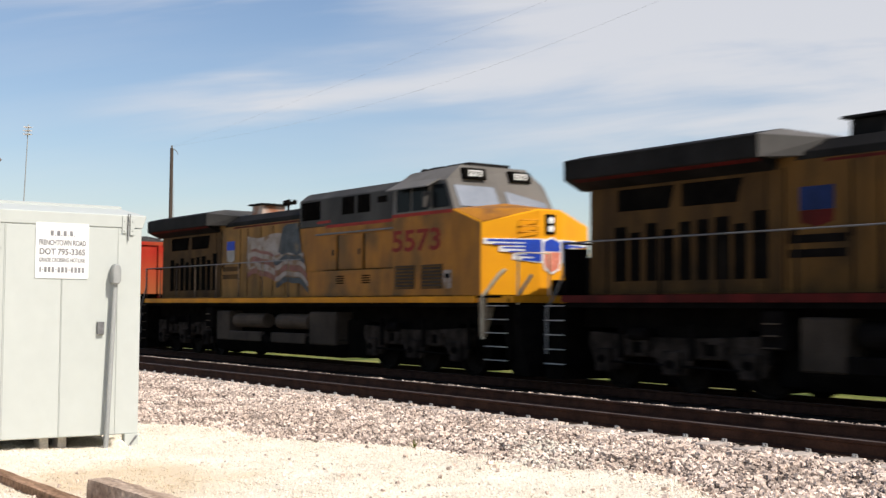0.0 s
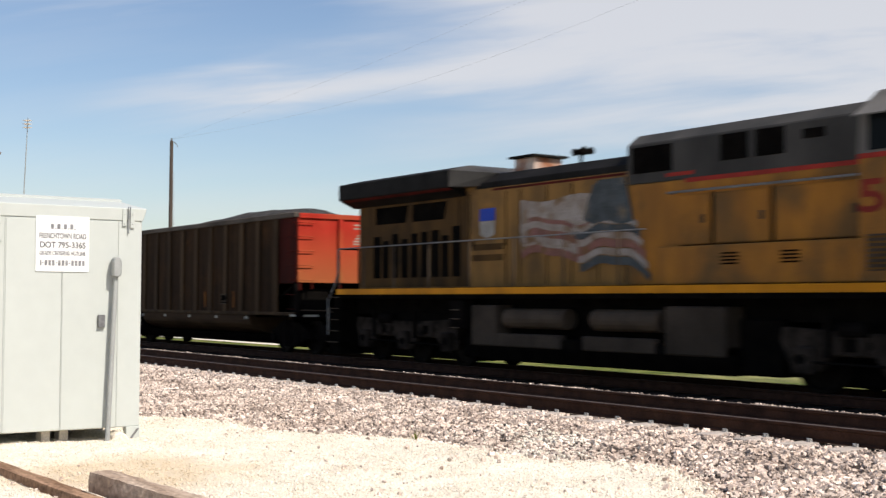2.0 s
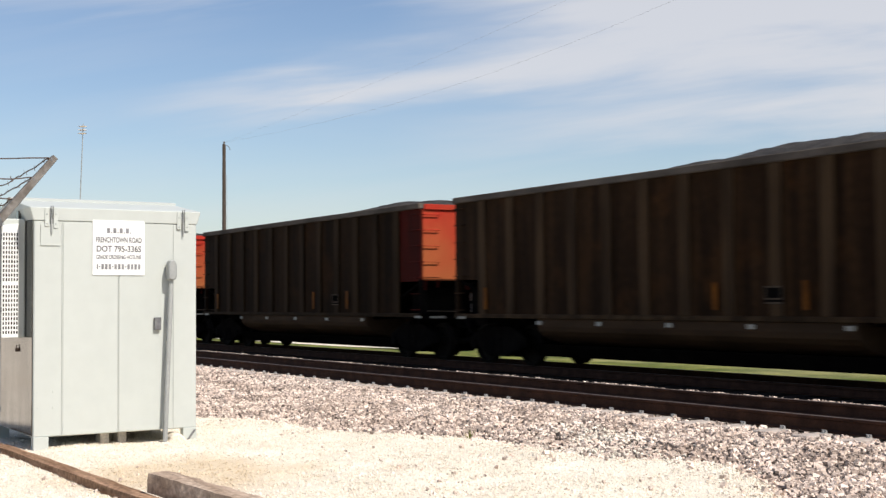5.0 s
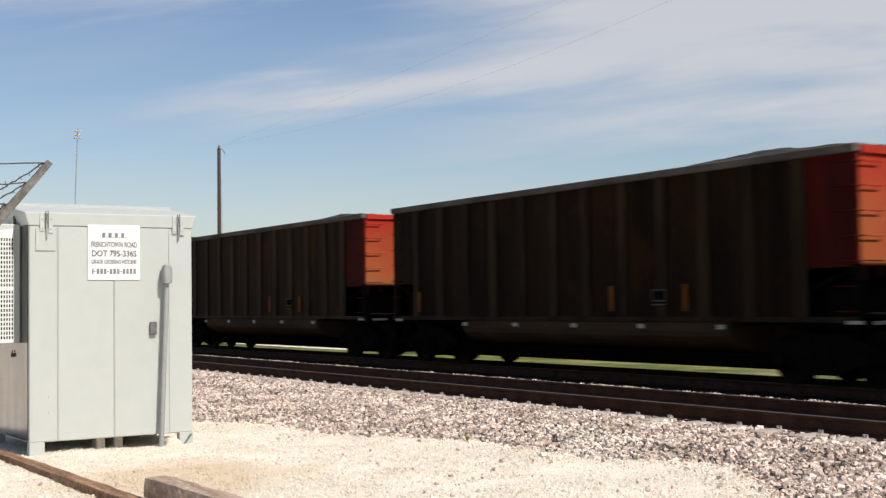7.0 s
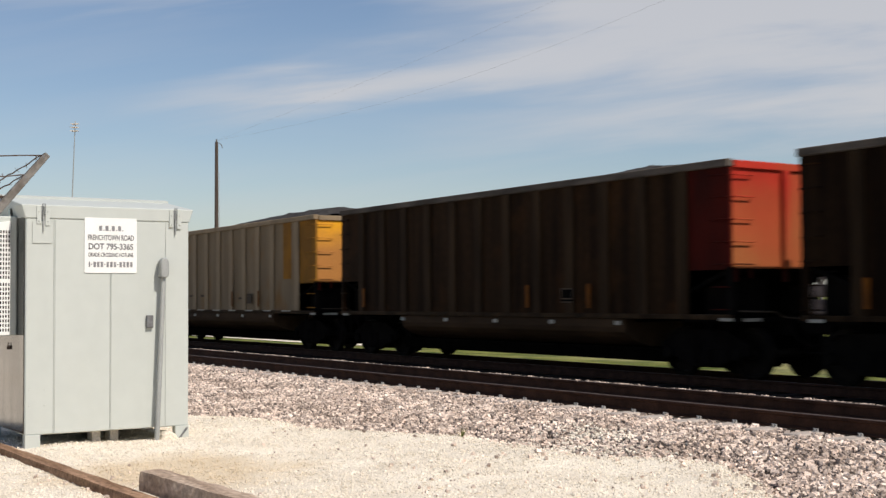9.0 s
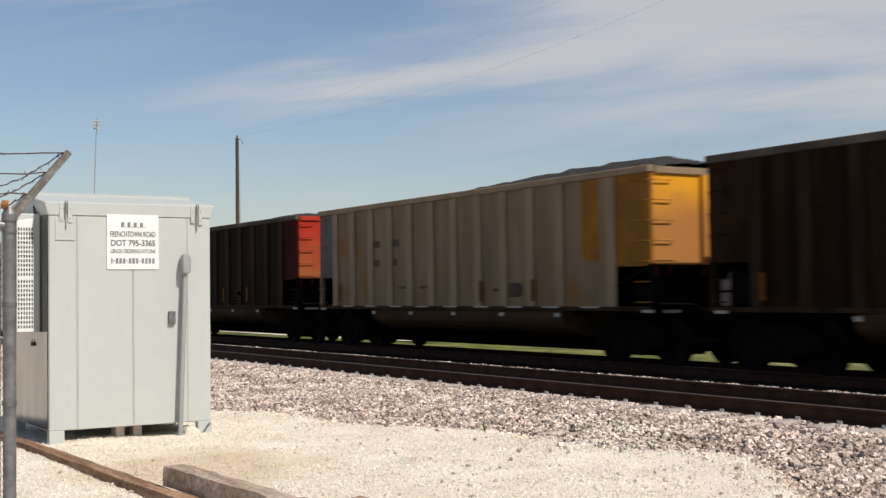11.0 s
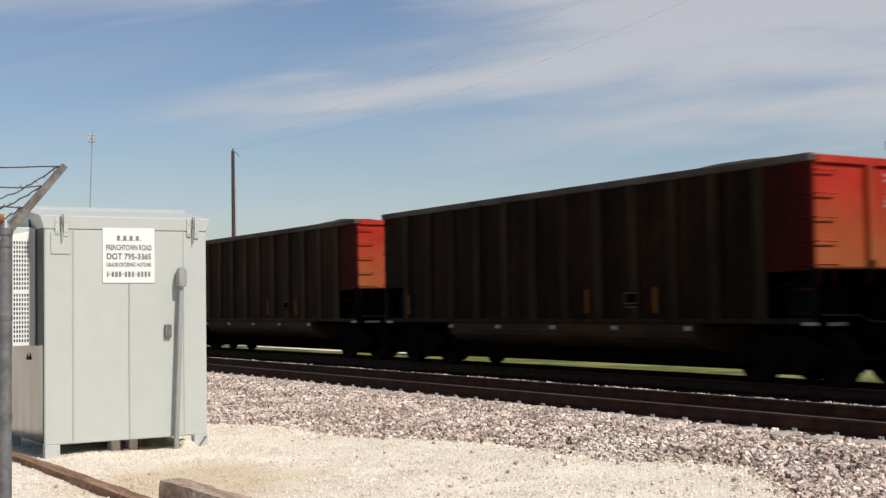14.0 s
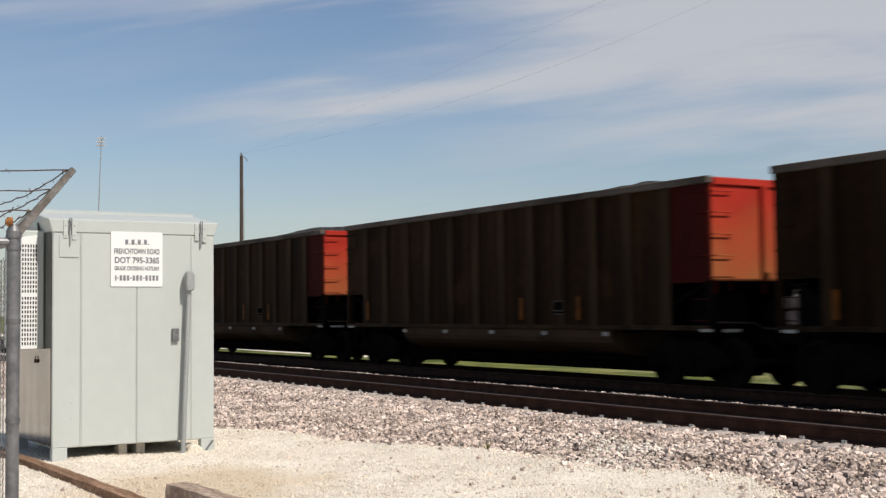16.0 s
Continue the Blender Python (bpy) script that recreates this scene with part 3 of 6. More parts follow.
def sheet(name, xs, ys, fz, mats, pick, kind="structure"):
    nx, ny = len(xs), len(ys)
    v = [(x, y, fz(x, y)) for x in xs for y in ys]
    f = [(i * ny + j, (i + 1) * ny + j, (i + 1) * ny + j + 1, i * ny + j + 1) for i in range(nx - 1) for j in range(ny - 1)]
    me = bpy.data.meshes.new(name)
    me.from_pydata(v, [], f)
    for m in mats:
        me.materials.append(M[m])
    if len(mats) > 1:
        for p in me.polygons:
            p.material_index = pick(p.center)
    me.shade_smooth()
    return tagged(new(name, me), kind=kind)


def steps(a, b, d):
    return [a + d * i for i in range(int(round((b - a) / d)) + 1)]


ground = sheet("ground", [-4000, -1500, -600, -250, -140, -100, -75, -60, -52] + steps(-46, 2, 0.25) + [4, 8, 15, 30, 60, 150, 500, 1500, 4000],
               [-4000, -1200, -400, -120, -40, -15, -7] + steps(-3, 11, 0.2) + [12, 14, 17, 19.5, 20.5, 21.5, 23, 26, 32, 45, 70, 120, 300, 900, 4000],
               ground_z, ["gravel", "grass"], lambda c: 1 if c.y > 20 or c.y < -60 else 0)
tagged(ground, "pale limestone gravel apron with mown grass beyond the tracks", "ground")
# beyond y 14.6 the bed takes the colour with painted train shadow
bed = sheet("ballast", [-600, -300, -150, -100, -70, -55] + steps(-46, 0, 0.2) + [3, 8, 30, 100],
            steps(5.2, 10.4, 0.15) + [10.8, 11.5, 12.3, 12.9] + steps(13.0, 15.0, 0.14) + [15.5, 16.5, 18.5, 19.3, 20.4], bed_z, ["bed", "shaded_bed"], lambda c: 1 if c.y > 14.6 else 0)
tagged(bed, "grey crushed-stone ballast shoulder under two tracks", "ballast", kind="structure")


road = sheet("road", [-400, -200, -100, -75, -60, -52, -46, -42], [24.4, 25.6, 27.2, 28.8], lambda x, y: ground_z(x, 40) + 0.03 + 0.02 * math.sin(x), ["gravel"], None)
tagged(road, "pale gravel lane running beyond the tracks", "road", kind="structure")


def scatter(name, label, mat, spots, size, faces8=False):
    """Many small broken stones as one mesh. spots: (x, y, z)."""
    if faces8:
        base = np.array([(1, 0, 0), (-1, 0, 0), (0, 1, 0), (0, -1, 0), (0, 0, 1), (0, 0, -1)], float)
        tri = np.array([(0, 2, 4), (2, 1, 4), (1, 3, 4), (3, 0, 4), (2, 0, 5), (1, 2, 5), (3, 1, 5), (0, 3, 5)])
    else:
        base = np.array([(x, y, z) for x in (-.7, .7) for y in (-.7, .7) for z in (-.7, .7)], float)
        tri = np.array([(0, 1, 3, 2), (4, 6, 7, 5), (0, 4, 5, 1), (2, 3, 7, 6), (0, 2, 6, 4), (1, 5, 7, 3)])
    rng = np.random.default_rng(5)
    spots = np.array(spots)
    n, k = len(spots), len(base)
    r = size[0] + (size[1] - size[0]) * rng.random(n) ** 2
    shape = base[None] * (0.65 + 0.7 * rng.random((n, 1, 3))) + rng.normal(0, 0.22, (n, k, 3))
    a, b = rng.random(n) * 6.283, rng.random(n) * 6.283
    ca, sa, cb, sb = np.cos(a), np.sin(a), np.cos(b), np.sin(b)
    rot = np.zeros((n, 3, 3))
    rot[:, 0, 0], rot[:, 0, 1], rot[:, 1, 0], rot[:, 1, 1], rot[:, 2, 2] = ca, -sa, sa, ca, 1
    rx = np.zeros((n, 3, 3))
    rx[:, 0, 0], rx[:, 1, 1], rx[:, 1, 2], rx[:, 2, 1], rx[:, 2, 2] = 1, cb, -sb, sb, cb
    v = np.einsum("nij,nkj->nki", rot @ rx, shape) * r[:, None, None] + spots[:, None, :]
    f = tri[None] + (np.arange(n) * k)[:, None, None]
    me = bpy.data.meshes.new(name)
    me.from_pydata(v.reshape(-1, 3).tolist(), [], f.reshape(-1, tri.shape[1]).tolist())
    me.materials.append(M[mat])
    return tagged(new(name, me), label, "stones", kind="stuff")


def strew():
    rng = random.Random(11)
    spots, pale = [], []
    for x0, x1, per in ((-12, -5.5, 640), (-20, -12, 520), (-30, -20, 330), (-44, -30, 190)):
        for _ in range(int((x1 - x0) * 5.35 * per)):
            x, y = rng.uniform(x0, x1), rng.uniform(5.6, 10.95)
            e = apron_edge(x)
            on_tie = abs((x + 115 + 0.305) % 0.61 - 0.305) < 0.14
            if y > 10.52 and rng.random() < (0.93 if on_tie else 0.45):
                continue
            if y > e - 0.05 or rng.random() < 0.14 * math.exp((y - e) / 0.25):
                mixed = max(math.exp(-((x + 11.4) / 0.8) ** 2 - ((y - 9.4) / 0.4) ** 2), math.exp(-((x + 10.7) / 1.1) ** 2 - ((y - 8.65) / 0.4) ** 2))
                (pale if rng.random() < 0.75 * mixed else spots).append((x, y, max(bed_z(x, y), ground_z(x, y)) + 0.008))
    scatter("gravel_stones", "white limestone stones spilled among the ballast", "pebble", pale, (0.012, 0.027))
    scatter("ballast_stones", "loose grey and pinkish crushed ballast stones", "ballast", spots, (0.013, 0.033))
    spots = []
    for x0, x1, per in ((-20, -8, 160), (-45, -20, 90)):
        for _ in range(int((x1 - x0) * 2.0 * per)):
            x, y = rng.uniform(x0, x1), rng.uniform(12.95, 13.8)
            spots.append((x, y, bed_z(x, y) + 0.01))
    scatter("ballast_stones", "pale ballast stones heaped between the two tracks", "ballast", spots, (0.012, 0.024))
    spots = []
    for _ in range(72000):
        x, y = rng.uniform(-17, -5.5), rng.uniform(2.2, 9.2)
        if y < apron_edge(x) + 0.1:
            spots.append((x, y, ground_z(x, y) + 0.002))
    scatter("gravel_stones", "small pale limestone gravel stones", "pebble", spots, (0.005, 0.0155), True)
    spots = []
    for _ in range(700):
        x, y = rng.uniform(-14, -6), rng.uniform(3.0, 8.8)
        if noise.noise((x * 0.7, y * 0.7, 2.2)) > -0.15 + 0.3 * rng.random() and y < apron_edge(x):
            spots.append((x, y, ground_z(x, y) + 0.01))
    scatter("dark_stones", "scattered darker stones on the gravel", "ballast", spots, (0.006, 0.022))


# ---- tracks ----
def rail_profile(top):
    z = top
    half = [(0.037, z - 0.004), (0.037, z - 0.035), (0.009, z - 0.05), (0.009, z - 0.15), (0.07, z - 0.168), (0.07, z - 0.18)]
    return [(-a, b) for a, b in half][::-1] + half


def make_track(name, label, y_near, y_far, top, x0, x1, tie_mat="concrete"):
    tr = tagged(new(name), label, "railway track", kind="structure")
    for y in (y_near, y_far):
        r = part("rail", Build().prism([(a + y, b) for a, b in rail_profile(top)], "x", -500, 90), "rail", tr)
        part("rail_head", Build().prism([(y - 0.033, top - 0.004), (y + 0.033, top - 0.004), (y + 0.026, top), (y - 0.026, top)], "x", -500, 90), "railtop", r)
    mid = (y_near + y_far) / 2
    tie = Build().prism([(-0.13, -0.16), (0.13, -0.16), (0.115, 0), (-0.115, 0)], "y", -1.27, 1.27).mesh("tie", 0.012)
    clip = Build()
    clip.box(-0.028, 0.028, -0.03, 0.022, -0.035, -0.016).box(-0.022, 0.022, -0.012, 0.016, -0.018, 0.004).tube((-0.03, -0.012, 0.003), (0.03, -0.012, 0.003), 0.007, n=6).box(-0.008, 0.008, -0.036, -0.012, -0.02, 0.0)
    clip = clip.mesh("clip")
    rng = random.Random(3)
    x = x0
    while x < x1:
        t = part("tie", tie, tie_mat, tr)
        t.location = (x, mid + rng.uniform(-0.03, 0.03), top - 0.181)
        if -45 < x < 0 and tie_mat == "concrete":
            for yy in (y_near - 0.085,):
                c = part("clip", clip, "clip", tr)
                c.location = (x + rng.uniform(-0.01, 0.01), yy, top - 0.152)
        x += 0.61
    return tr


# ---- equipment case ----
def make_case():
    X, Y0, Y1, Z0, Z1 = -14.28, 3.53, 5.46, -0.13, 2.36
    BX = X - 1.95
    e = tagged(new("signal_case"), "pale grey metal railway signal case on short feet, with latched lid", "equipment cabinet")
    part("body", Build().box(BX, X, Y0, Y1, Z0, Z1 - 0.034), "case", e, bevel=0.012)
    part("side_panel", Build().box(BX + 0.03, X - 0.03, Y0 - 0.012, Y0 - 0.002, Z0 + 0.02, Z1 - 0.02), "case_side", e, "bare reflective aluminium side sheet")
    # lid: a deep fascia under a low gable roof
    zb, ze, zr, fl = Z1 - 0.035, Z1 + 0.118, Z1 + 0.275, 0.055
    rim = [(X + 0.008, Y0 - 0.008, zb), (X + 0.008, Y1 + 0.008, zb), (BX - 0.008, Y1 + 0.008, zb), (BX - 0.008, Y0 - 0.008, zb)]
    eave = [(X + 0.012, Y0 - fl, ze), (X + 0.012, Y1 + fl, ze), (BX - 0.012, Y1 + fl, ze), (BX - 0.012, Y0 - fl, ze)]
    lid = Build().add(rim + eave + [(X - 0.975, Y0 - fl, zr), (X - 0.975, Y1 + fl, zr)],
                      [(3, 2, 1, 0), (0, 1, 5, 4), (1, 2, 6, 5), (2, 3, 7, 6), (3, 0, 4, 7), (4, 5, 9, 8), (6, 7, 8, 9), (5, 6, 9), (7, 4, 8)])
    lidob = part("lid", lid, "case", e, "flared lid with a low gable roof", bevel=0.008)
    part("ridge_cap", Build().prism([(X - 0.88, Z1 + 0.245), (X - 0.88, Z1 + 0.285), (X - 0.975, Z1 + 0.303), (X - 1.07, Z1 + 0.285), (X - 1.07, Z1 + 0.245)], "y", Y0 - 0.06, Y1 + 0.06), "case", lidob)
    part("vent_plate", Build().box(-14.85, -14.74, Y0 - 0.066, Y0 - 0.04, Z1 + 0.0, Z1 + 0.1), "case_side", lidob)
    # front seams and edge posts
    for y in (3.846, 4.50, 5.17):
        part("seam", Build().box(X + 0.001, X + 0.0045, y - 0.004, y + 0.004, Z0 + 0.014, Z1 - 0.045), "case_seam", e)
    part("door_panel", Build().box(X + 0.001, X + 0.006, 3.86, 4.49, Z0 + 0.008, Z1 - 0.045), "case", e, bevel=0.002)
    part("door_panel", Build().box(X + 0.001, X + 0.006, 4.51, 5.16, Z0 + 0.008, Z1 - 0.045), "case", e, bevel=0.002)
    for y in (3.58, 3.75):
        for z in (0.2, 0.38):
            part("rivet", Build().lathe([(0, 0.006), (0.006, 0.005), (0.009, 0)], "x", 8), "case", e).location = (X + 0.001, y, z)
    for y in (Y0, Y1 - 0.17):
        foot = Build().box(X - 0.09, X + 0.015, y, y + 0.17, -0.33, Z0 + 0.005).box(X - 0.12, X + 0.03, y - 0.015, y + 0.185, -0.34, -0.285)
        part("foot", foot, "case", e, bevel=0.005)
        part("foot", Build().box(BX - 0.01, BX + 0.09, y, y + 0.17, -0.33, Z0 + 0.005), "case", e, bevel=0.005)
    part("foot_brace", Build().prism([(5.33, -0.27), (5.36, -0.27), (5.45, -0.15), (5.42, -0.15)], "x", X + 0.016, X + 0.022), "galv", e)
    # toggle latches
    for y in (3.72, 5.285):
        l = part("latch", Build().box(X + 0.013, X + 0.021, y - 0.075, y - 0.022, 2.26, 2.47).box(X + 0.013, X + 0.021, y + 0.022, y + 0.075, 2.24, 2.44), "case", e, "riveted lid latch", bevel=0.003)
        for dy in (-0.05, 0.05):
            for z in (2.29, 2.40):
                part("rivet", Build().lathe([(0, 0.008), (0.006, 0.006), (0.009, 0)], "x", 8), "case_seam", l).location = (X + 0.021, y + dy, z)
        part("loop", Build().path([(X + 0.03, y - 0.014, 2.34), (X + 0.04, y - 0.012, 2.49), (X + 0.04, y + 0.012, 2.49), (X + 0.03, y + 0.014, 2.34)], 0.006), "galv", l)
        part("lever", Build().prism([(y - 0.012, 2.36), (y + 0.012, 2.36), (y + 0.006, 2.17), (y - 0.006, 2.17)], "x", X + 0.013, X + 0.03), "conduit", l, bevel=0.002)
    part("latch_plate", Build().box(X + 0.0065, X + 0.011, 3.60, 3.82, 2.04, 2.29), "case", e, bevel=0.002)
    # cooling unit hung on the side, with a white perforated shroud that faces the sun
    ac = part("air_conditioner", Build().box(-15.5, -14.61, Y0 - 0.27, Y0 - 0.013, 0.99, 2.36), "case", e, "wall-hung cooling unit", bevel=0.015)
    shroud = Build().prism([(Y0 - 0.28, 0.995), (Y0 - 0.095, 0.995), (Y0 - 0.095, 2.305), (Y0 - 0.28, 2.275)], "x", -14.609, -14.585)
    part("shroud", shroud, "sign", ac, "white perforated grille", bevel=0.004)
    slot = Build().box(-0.002, 0.002, -0.0075, 0.0075, -0.017, 0.017).mesh("slot")
    for i in range(6):
        for j in range(22):
            o = part("slot", slot, "black", ac)
            o.location = (-14.5845, Y0 - 0.262 + i * 0.03, 1.055 + j * 0.052 + (0.03 if j > 10 else 0))
    part("padlock", Build().box(-14.97, -14.94, Y0 - 0.04, Y0 - 0.013, 0.82, 0.865).path([(-14.965, Y0 - 0.027, 0.865), (-14.965, Y0 - 0.027, 0.90), (-14.945, Y0 - 0.027, 0.90), (-14.945, Y0 - 0.027, 0.865)], 0.004), "rust", e)
    # switch and leaning conduit on the front
    part("switch_box", Build().box(X + 0.006, X + 0.05, 4.925, 5.005, 1.055, 1.205), "galv", e, bevel=0.006)
    head = Build()
    hp = [(5.062, 1.66), (5.062, 1.83), (5.08, 1.875), (5.112, 1.89), (5.144, 1.875), (5.162, 1.83), (5.162, 1.68), (5.135, 1.65), (5.09, 1.65)]
    head.prism(hp, "x", X + 0.03, X + 0.155)
    c = part("conduit", Build().tube((X + 0.085, 5.033, -0.33), (X + 0.085, 5.112, 1.66), 0.027, n=14).tube((X + 0.05, 5.07, -0.3), (X + 0.05, 5.145, 1.6), 0.011), "conduit", e, "grey metal conduit riser", smooth=False)
    part("conduit_head", head, "conduit", c, bevel=0.012)
    # supports below
    b = tagged(new("support_block"), "pale concrete block under the signal case", "concrete block", "blocks under the case")
    part("block", Build().box(-0.2, 0.0, -0.052, 0.052, 0, 0.16), "block", b, bevel=0.008)
    b.location = (X - 0.12, 4.38, -0.29)
    copy_thing(b, pose(X - 0.15, 4.60, -0.29))
    # sign
    s = tagged(new("crossing_sign"), "white crossing notice with black lettering fixed on the signal case", "sign")
    part("plate", Build().prism([(4.20, 1.705), (4.80, 1.705), (4.81, 1.715), (4.81, 2.34), (4.80, 2.35), (4.20, 2.35), (4.19, 2.34), (4.19, 1.715)], "x", X + 0.012, X + 0.016), "sign", s)
    face = Matrix(((0, 0, 1, X + 0.017), (1, 0, 0, 4.50), (0, 1, 0, 0), (0, 0, 0, 1)))
    for body, z, h, w in (("FRENCHTOWN ROAD", 2.115, 0.088, 0.545), ("DOT 795-336S", 2.01, 0.098, 0.53), ("GRADE CROSSING HOTLINE", 1.915, 0.066, 0.535)):
        o = text_part("lettering", body, h, Matrix.Identity(4), "ink", s, 0.001)
        xs = [v.co.x for v in o.data.vertices]
        k = w / (max(xs) - min(xs))
        o.data.transform(Matrix.Translation((0, 0, z)) @ face @ Matrix.Diagonal((k, 1, 1, 1)))
    for z, h, text_width, word in ((2.227, 0.074, 0.30, "x.x.x.x."), (1.805, 0.078, 0.53, "i-xxx-xxx-xxxx")):
        wide = {"x": 1.0, "i": 0.6, ".": 0.42, "-": 0.62}
        k = text_width / sum(wide[c] for c in word)
        y = 4.50 - text_width / 2
        for c in word:
            w = wide[c] * k
            z0, z1 = {".": (-0.5, -0.3), "-": (-0.1, 0.1)}.get(c, (-0.5, 0.5))
            part("bar", Build().box(X + 0.0165, X + 0.0185, y + w * 0.16, y + w * 0.84, z + z0 * h * 0.8, z + z1 * h * 0.8), "ink_worn", s)
            y += w
    return e


# ---- fence corner ----
def make_fence():
    fx, fy, fz = -6.45, 1.40, -0.36
    f = tagged(new("chain_link_fence"), "galvanised chain-link fence corner with barbed-wire arm", "fence")
    post = part("post", Build().tube((fx, fy, fz), (fx, fy, 1.80), 0.0325, n=18), "galv", f)
    part("post_cap", Build().tube((fx, fy, 1.77), (fx, fy, 1.805), 0.038, n=18).tube((fx, fy, 1.805), (fx, fy, 1.84), 0.038, 0.022, n=18), "galv", post)
    part("cap_bolt", Build().tube((fx + 0.02, fy - 0.045, 1.85), (fx + 0.02, fy - 0.01, 1.85), 0.014, n=8).tube((fx, fy - 0.02, 1.83), (fx, fy - 0.02, 1.875), 0.016, n=8), "orange_rust", post, "rusty cap bolt")
    for z in (0.35, 0.853, 1.35, 1.72):
        part("band", Build().tube((fx, fy, z - 0.013), (fx, fy, z + 0.013), 0.0365, n=18).box(fx - 0.075, fx - 0.03, fy - 0.008, fy + 0.008, z - 0.013, z + 0.013), "galv", post)
    # arm tilted towards the tracks
    a0, a1 = Vector((fx, fy + 0.02, 1.80)), Vector((fx + 0.05, fy + 0.285, 2.13))
    d = (a1 - a0).normalized()
    arm = Build()
    side = Vector((1, 0, 0))
    up = d.cross(side)
    v = [a0 + side * s * 0.025 + up * u * 0.021 for s in (-1, 1) for u in (-1, 1)] + [a1 + side * s * 0.019 + up * u * 0.016 for s in (-1, 1) for u in (-1, 1)]
    arm.add(v, [(0, 1, 3, 2), (4, 6, 7, 5), (0, 4, 5, 1), (2, 3, 7, 6), (0, 2, 6, 4), (1, 5, 7, 3)])
    armob = part("barb_arm", arm, "arm", f, "weathered barbed-wire arm", bevel=0.003)
    rng = random.Random(8)
    for k in (0.28, 0.60, 0.92):
        q = a0.lerp(a1, k)
        part("wire_clip", Build().box(q.x - 0.021, q.x + 0.023, q.y - 0.006, q.y + 0.007, q.z + 0.002, q.z + 0.024), "galv", armob, "galvanised wire clip", bevel=0.004)
    for k in (0.30, 0.62, 0.94):
        p = a0.lerp(a1, k) + Vector((0, -0.012, 0.012))
        for way in ((-1, 0, 0), (0, -1, 0)):
            w = Vector(way)
            pts = [p + w * (2.6 * i / 26) + Vector((0, 0, -0.05 * math.sin(math.pi * i / 26) + rng.uniform(-0.007, 0.007))) for i in range(27)]
            part("barbed_strand", barbs(pts, rng), "rust", f)
    # mesh panels along both runs
    for way in ((-1, 0), (0, -1)):
        part("top_rail", Build().tube((fx, fy, 1.75), (fx + way[0] * 2.6, fy + way[1] * 2.6, 1.75), 0.021, n=10), "galv", f)
        net = Build()
        pitch, r = 0.075, 0.0022
        for i in range(int(2.5 / pitch)):
            zig = []
            for j in range(int(2.0 / pitch) * 2 + 1):
                s = 0.045 + i * pitch + (pitch / 2 if j % 2 else 0)
                zig.append((fx + way[0] * s + 0.003 * (j % 2), fy + way[1] * s, -0.28 + j * pitch / 2))
            net.path(zig, r, 3)
            net.path([(x + way[0] * pitch / 2 * (1 - 2 * (j % 2)), y + way[1] * pitch / 2 * (1 - 2 * (j % 2)), z) for j, (x, y, z) in enumerate(zig)], r, 3)
        part("chain_link_mesh", net, "galv", f)
        part("line_post", Build().tube((fx + way[0] * 2.6, fy + way[1] * 2.6, fz), (fx + way[0] * 2.6, fy + way[1] * 2.6, 1.78), 0.025, n=10), "galv", f)
    return f


def barbs(pts, rng):
    b = Build().path(pts, 0.0036, 5)
    for p in pts[1::2]:
        for _ in range(2):
            q = Vector((rng.uniform(-1, 1), rng.uniform(-1, 1), rng.uniform(-1, 1))).normalized() * 0.016
            b.tube(p - q, p + q, 0.002, 0.0008, 4)
    return b


# ---- timbers ----
def make_timber(name, label, mat, p0, p1, w, h, z, seed, drop=0.0):
    """A weathered timber: a squared beam with uneven worn faces."""
    a, b = Vector((*p0, 0)), Vector((*p1, 0))
    n = 34
    d = (b - a).normalized()
    s = Vector((-d.y, d.x, 0))
    v = []
    for i in range(n + 1):
        c = a.lerp(b, i / n)
        for sy, sz in ((-1, 0), (-1, 0.55), (-0.92, 1), (0, 1), (0.92, 1), (1, 0.55), (1, 0)):
            j = noise.noise((i * 0.35 + seed, sy * 2, sz * 2)) * 0.010 + noise.noise((i * 2.7 + seed, sy * 5, sz * 5)) * 0.005
            q = c + s * (sy * (w / 2 + j) + 0.03 * noise.noise((i * 0.2, seed, 0))) + Vector((0, 0, z - drop * i / n + sz * (h + j)))
            v.append(q)
    k = 7
    f = [(i * k + j, i * k + (j + 1) % k, (i + 1) * k + (j + 1) % k, (i + 1) * k + j) for i in range(n) for j in range(k)]
    f += [tuple(range(k - 1, -1, -1)), tuple(n * k + j for j in range(k))]
    t = tagged(part(name, Build().add(v, f), mat), label, "timber", "timbers by the case")
    return t


# ---- far things ----
def make_pole():
    x, y = 0.0, 0.0
    p = tagged(new("utility_pole"), "weathered wooden utility pole with a small bracket", "utility pole", "utility poles")
    part("shaft", Build().tube((x, y, -0.5), (x, y, 11.5), 0.155, 0.105, 12), "pole", p)
    part("bracket", Build().path([(x, y, 11.45), (x + 0.12, y + 0.16, 11.42), (x + 0.2, y + 0.27, 11.28), (x + 0.24, y + 0.31, 11.12)], 0.022), "galv", p)
    part("insulator", Build().lathe([(0, 0), (0.07, 0.02), (0.05, 0.1), (0.07, 0.16), (0, 0.2)], "z", 10), "galv", p).location = (x, y, 11.5)
    part("ground_wire", Build().tube((x + 0.1, y + 0.2, 0), (x + 0.1, y + 0.14, 9.5), 0.015), "wire", p)
    return p


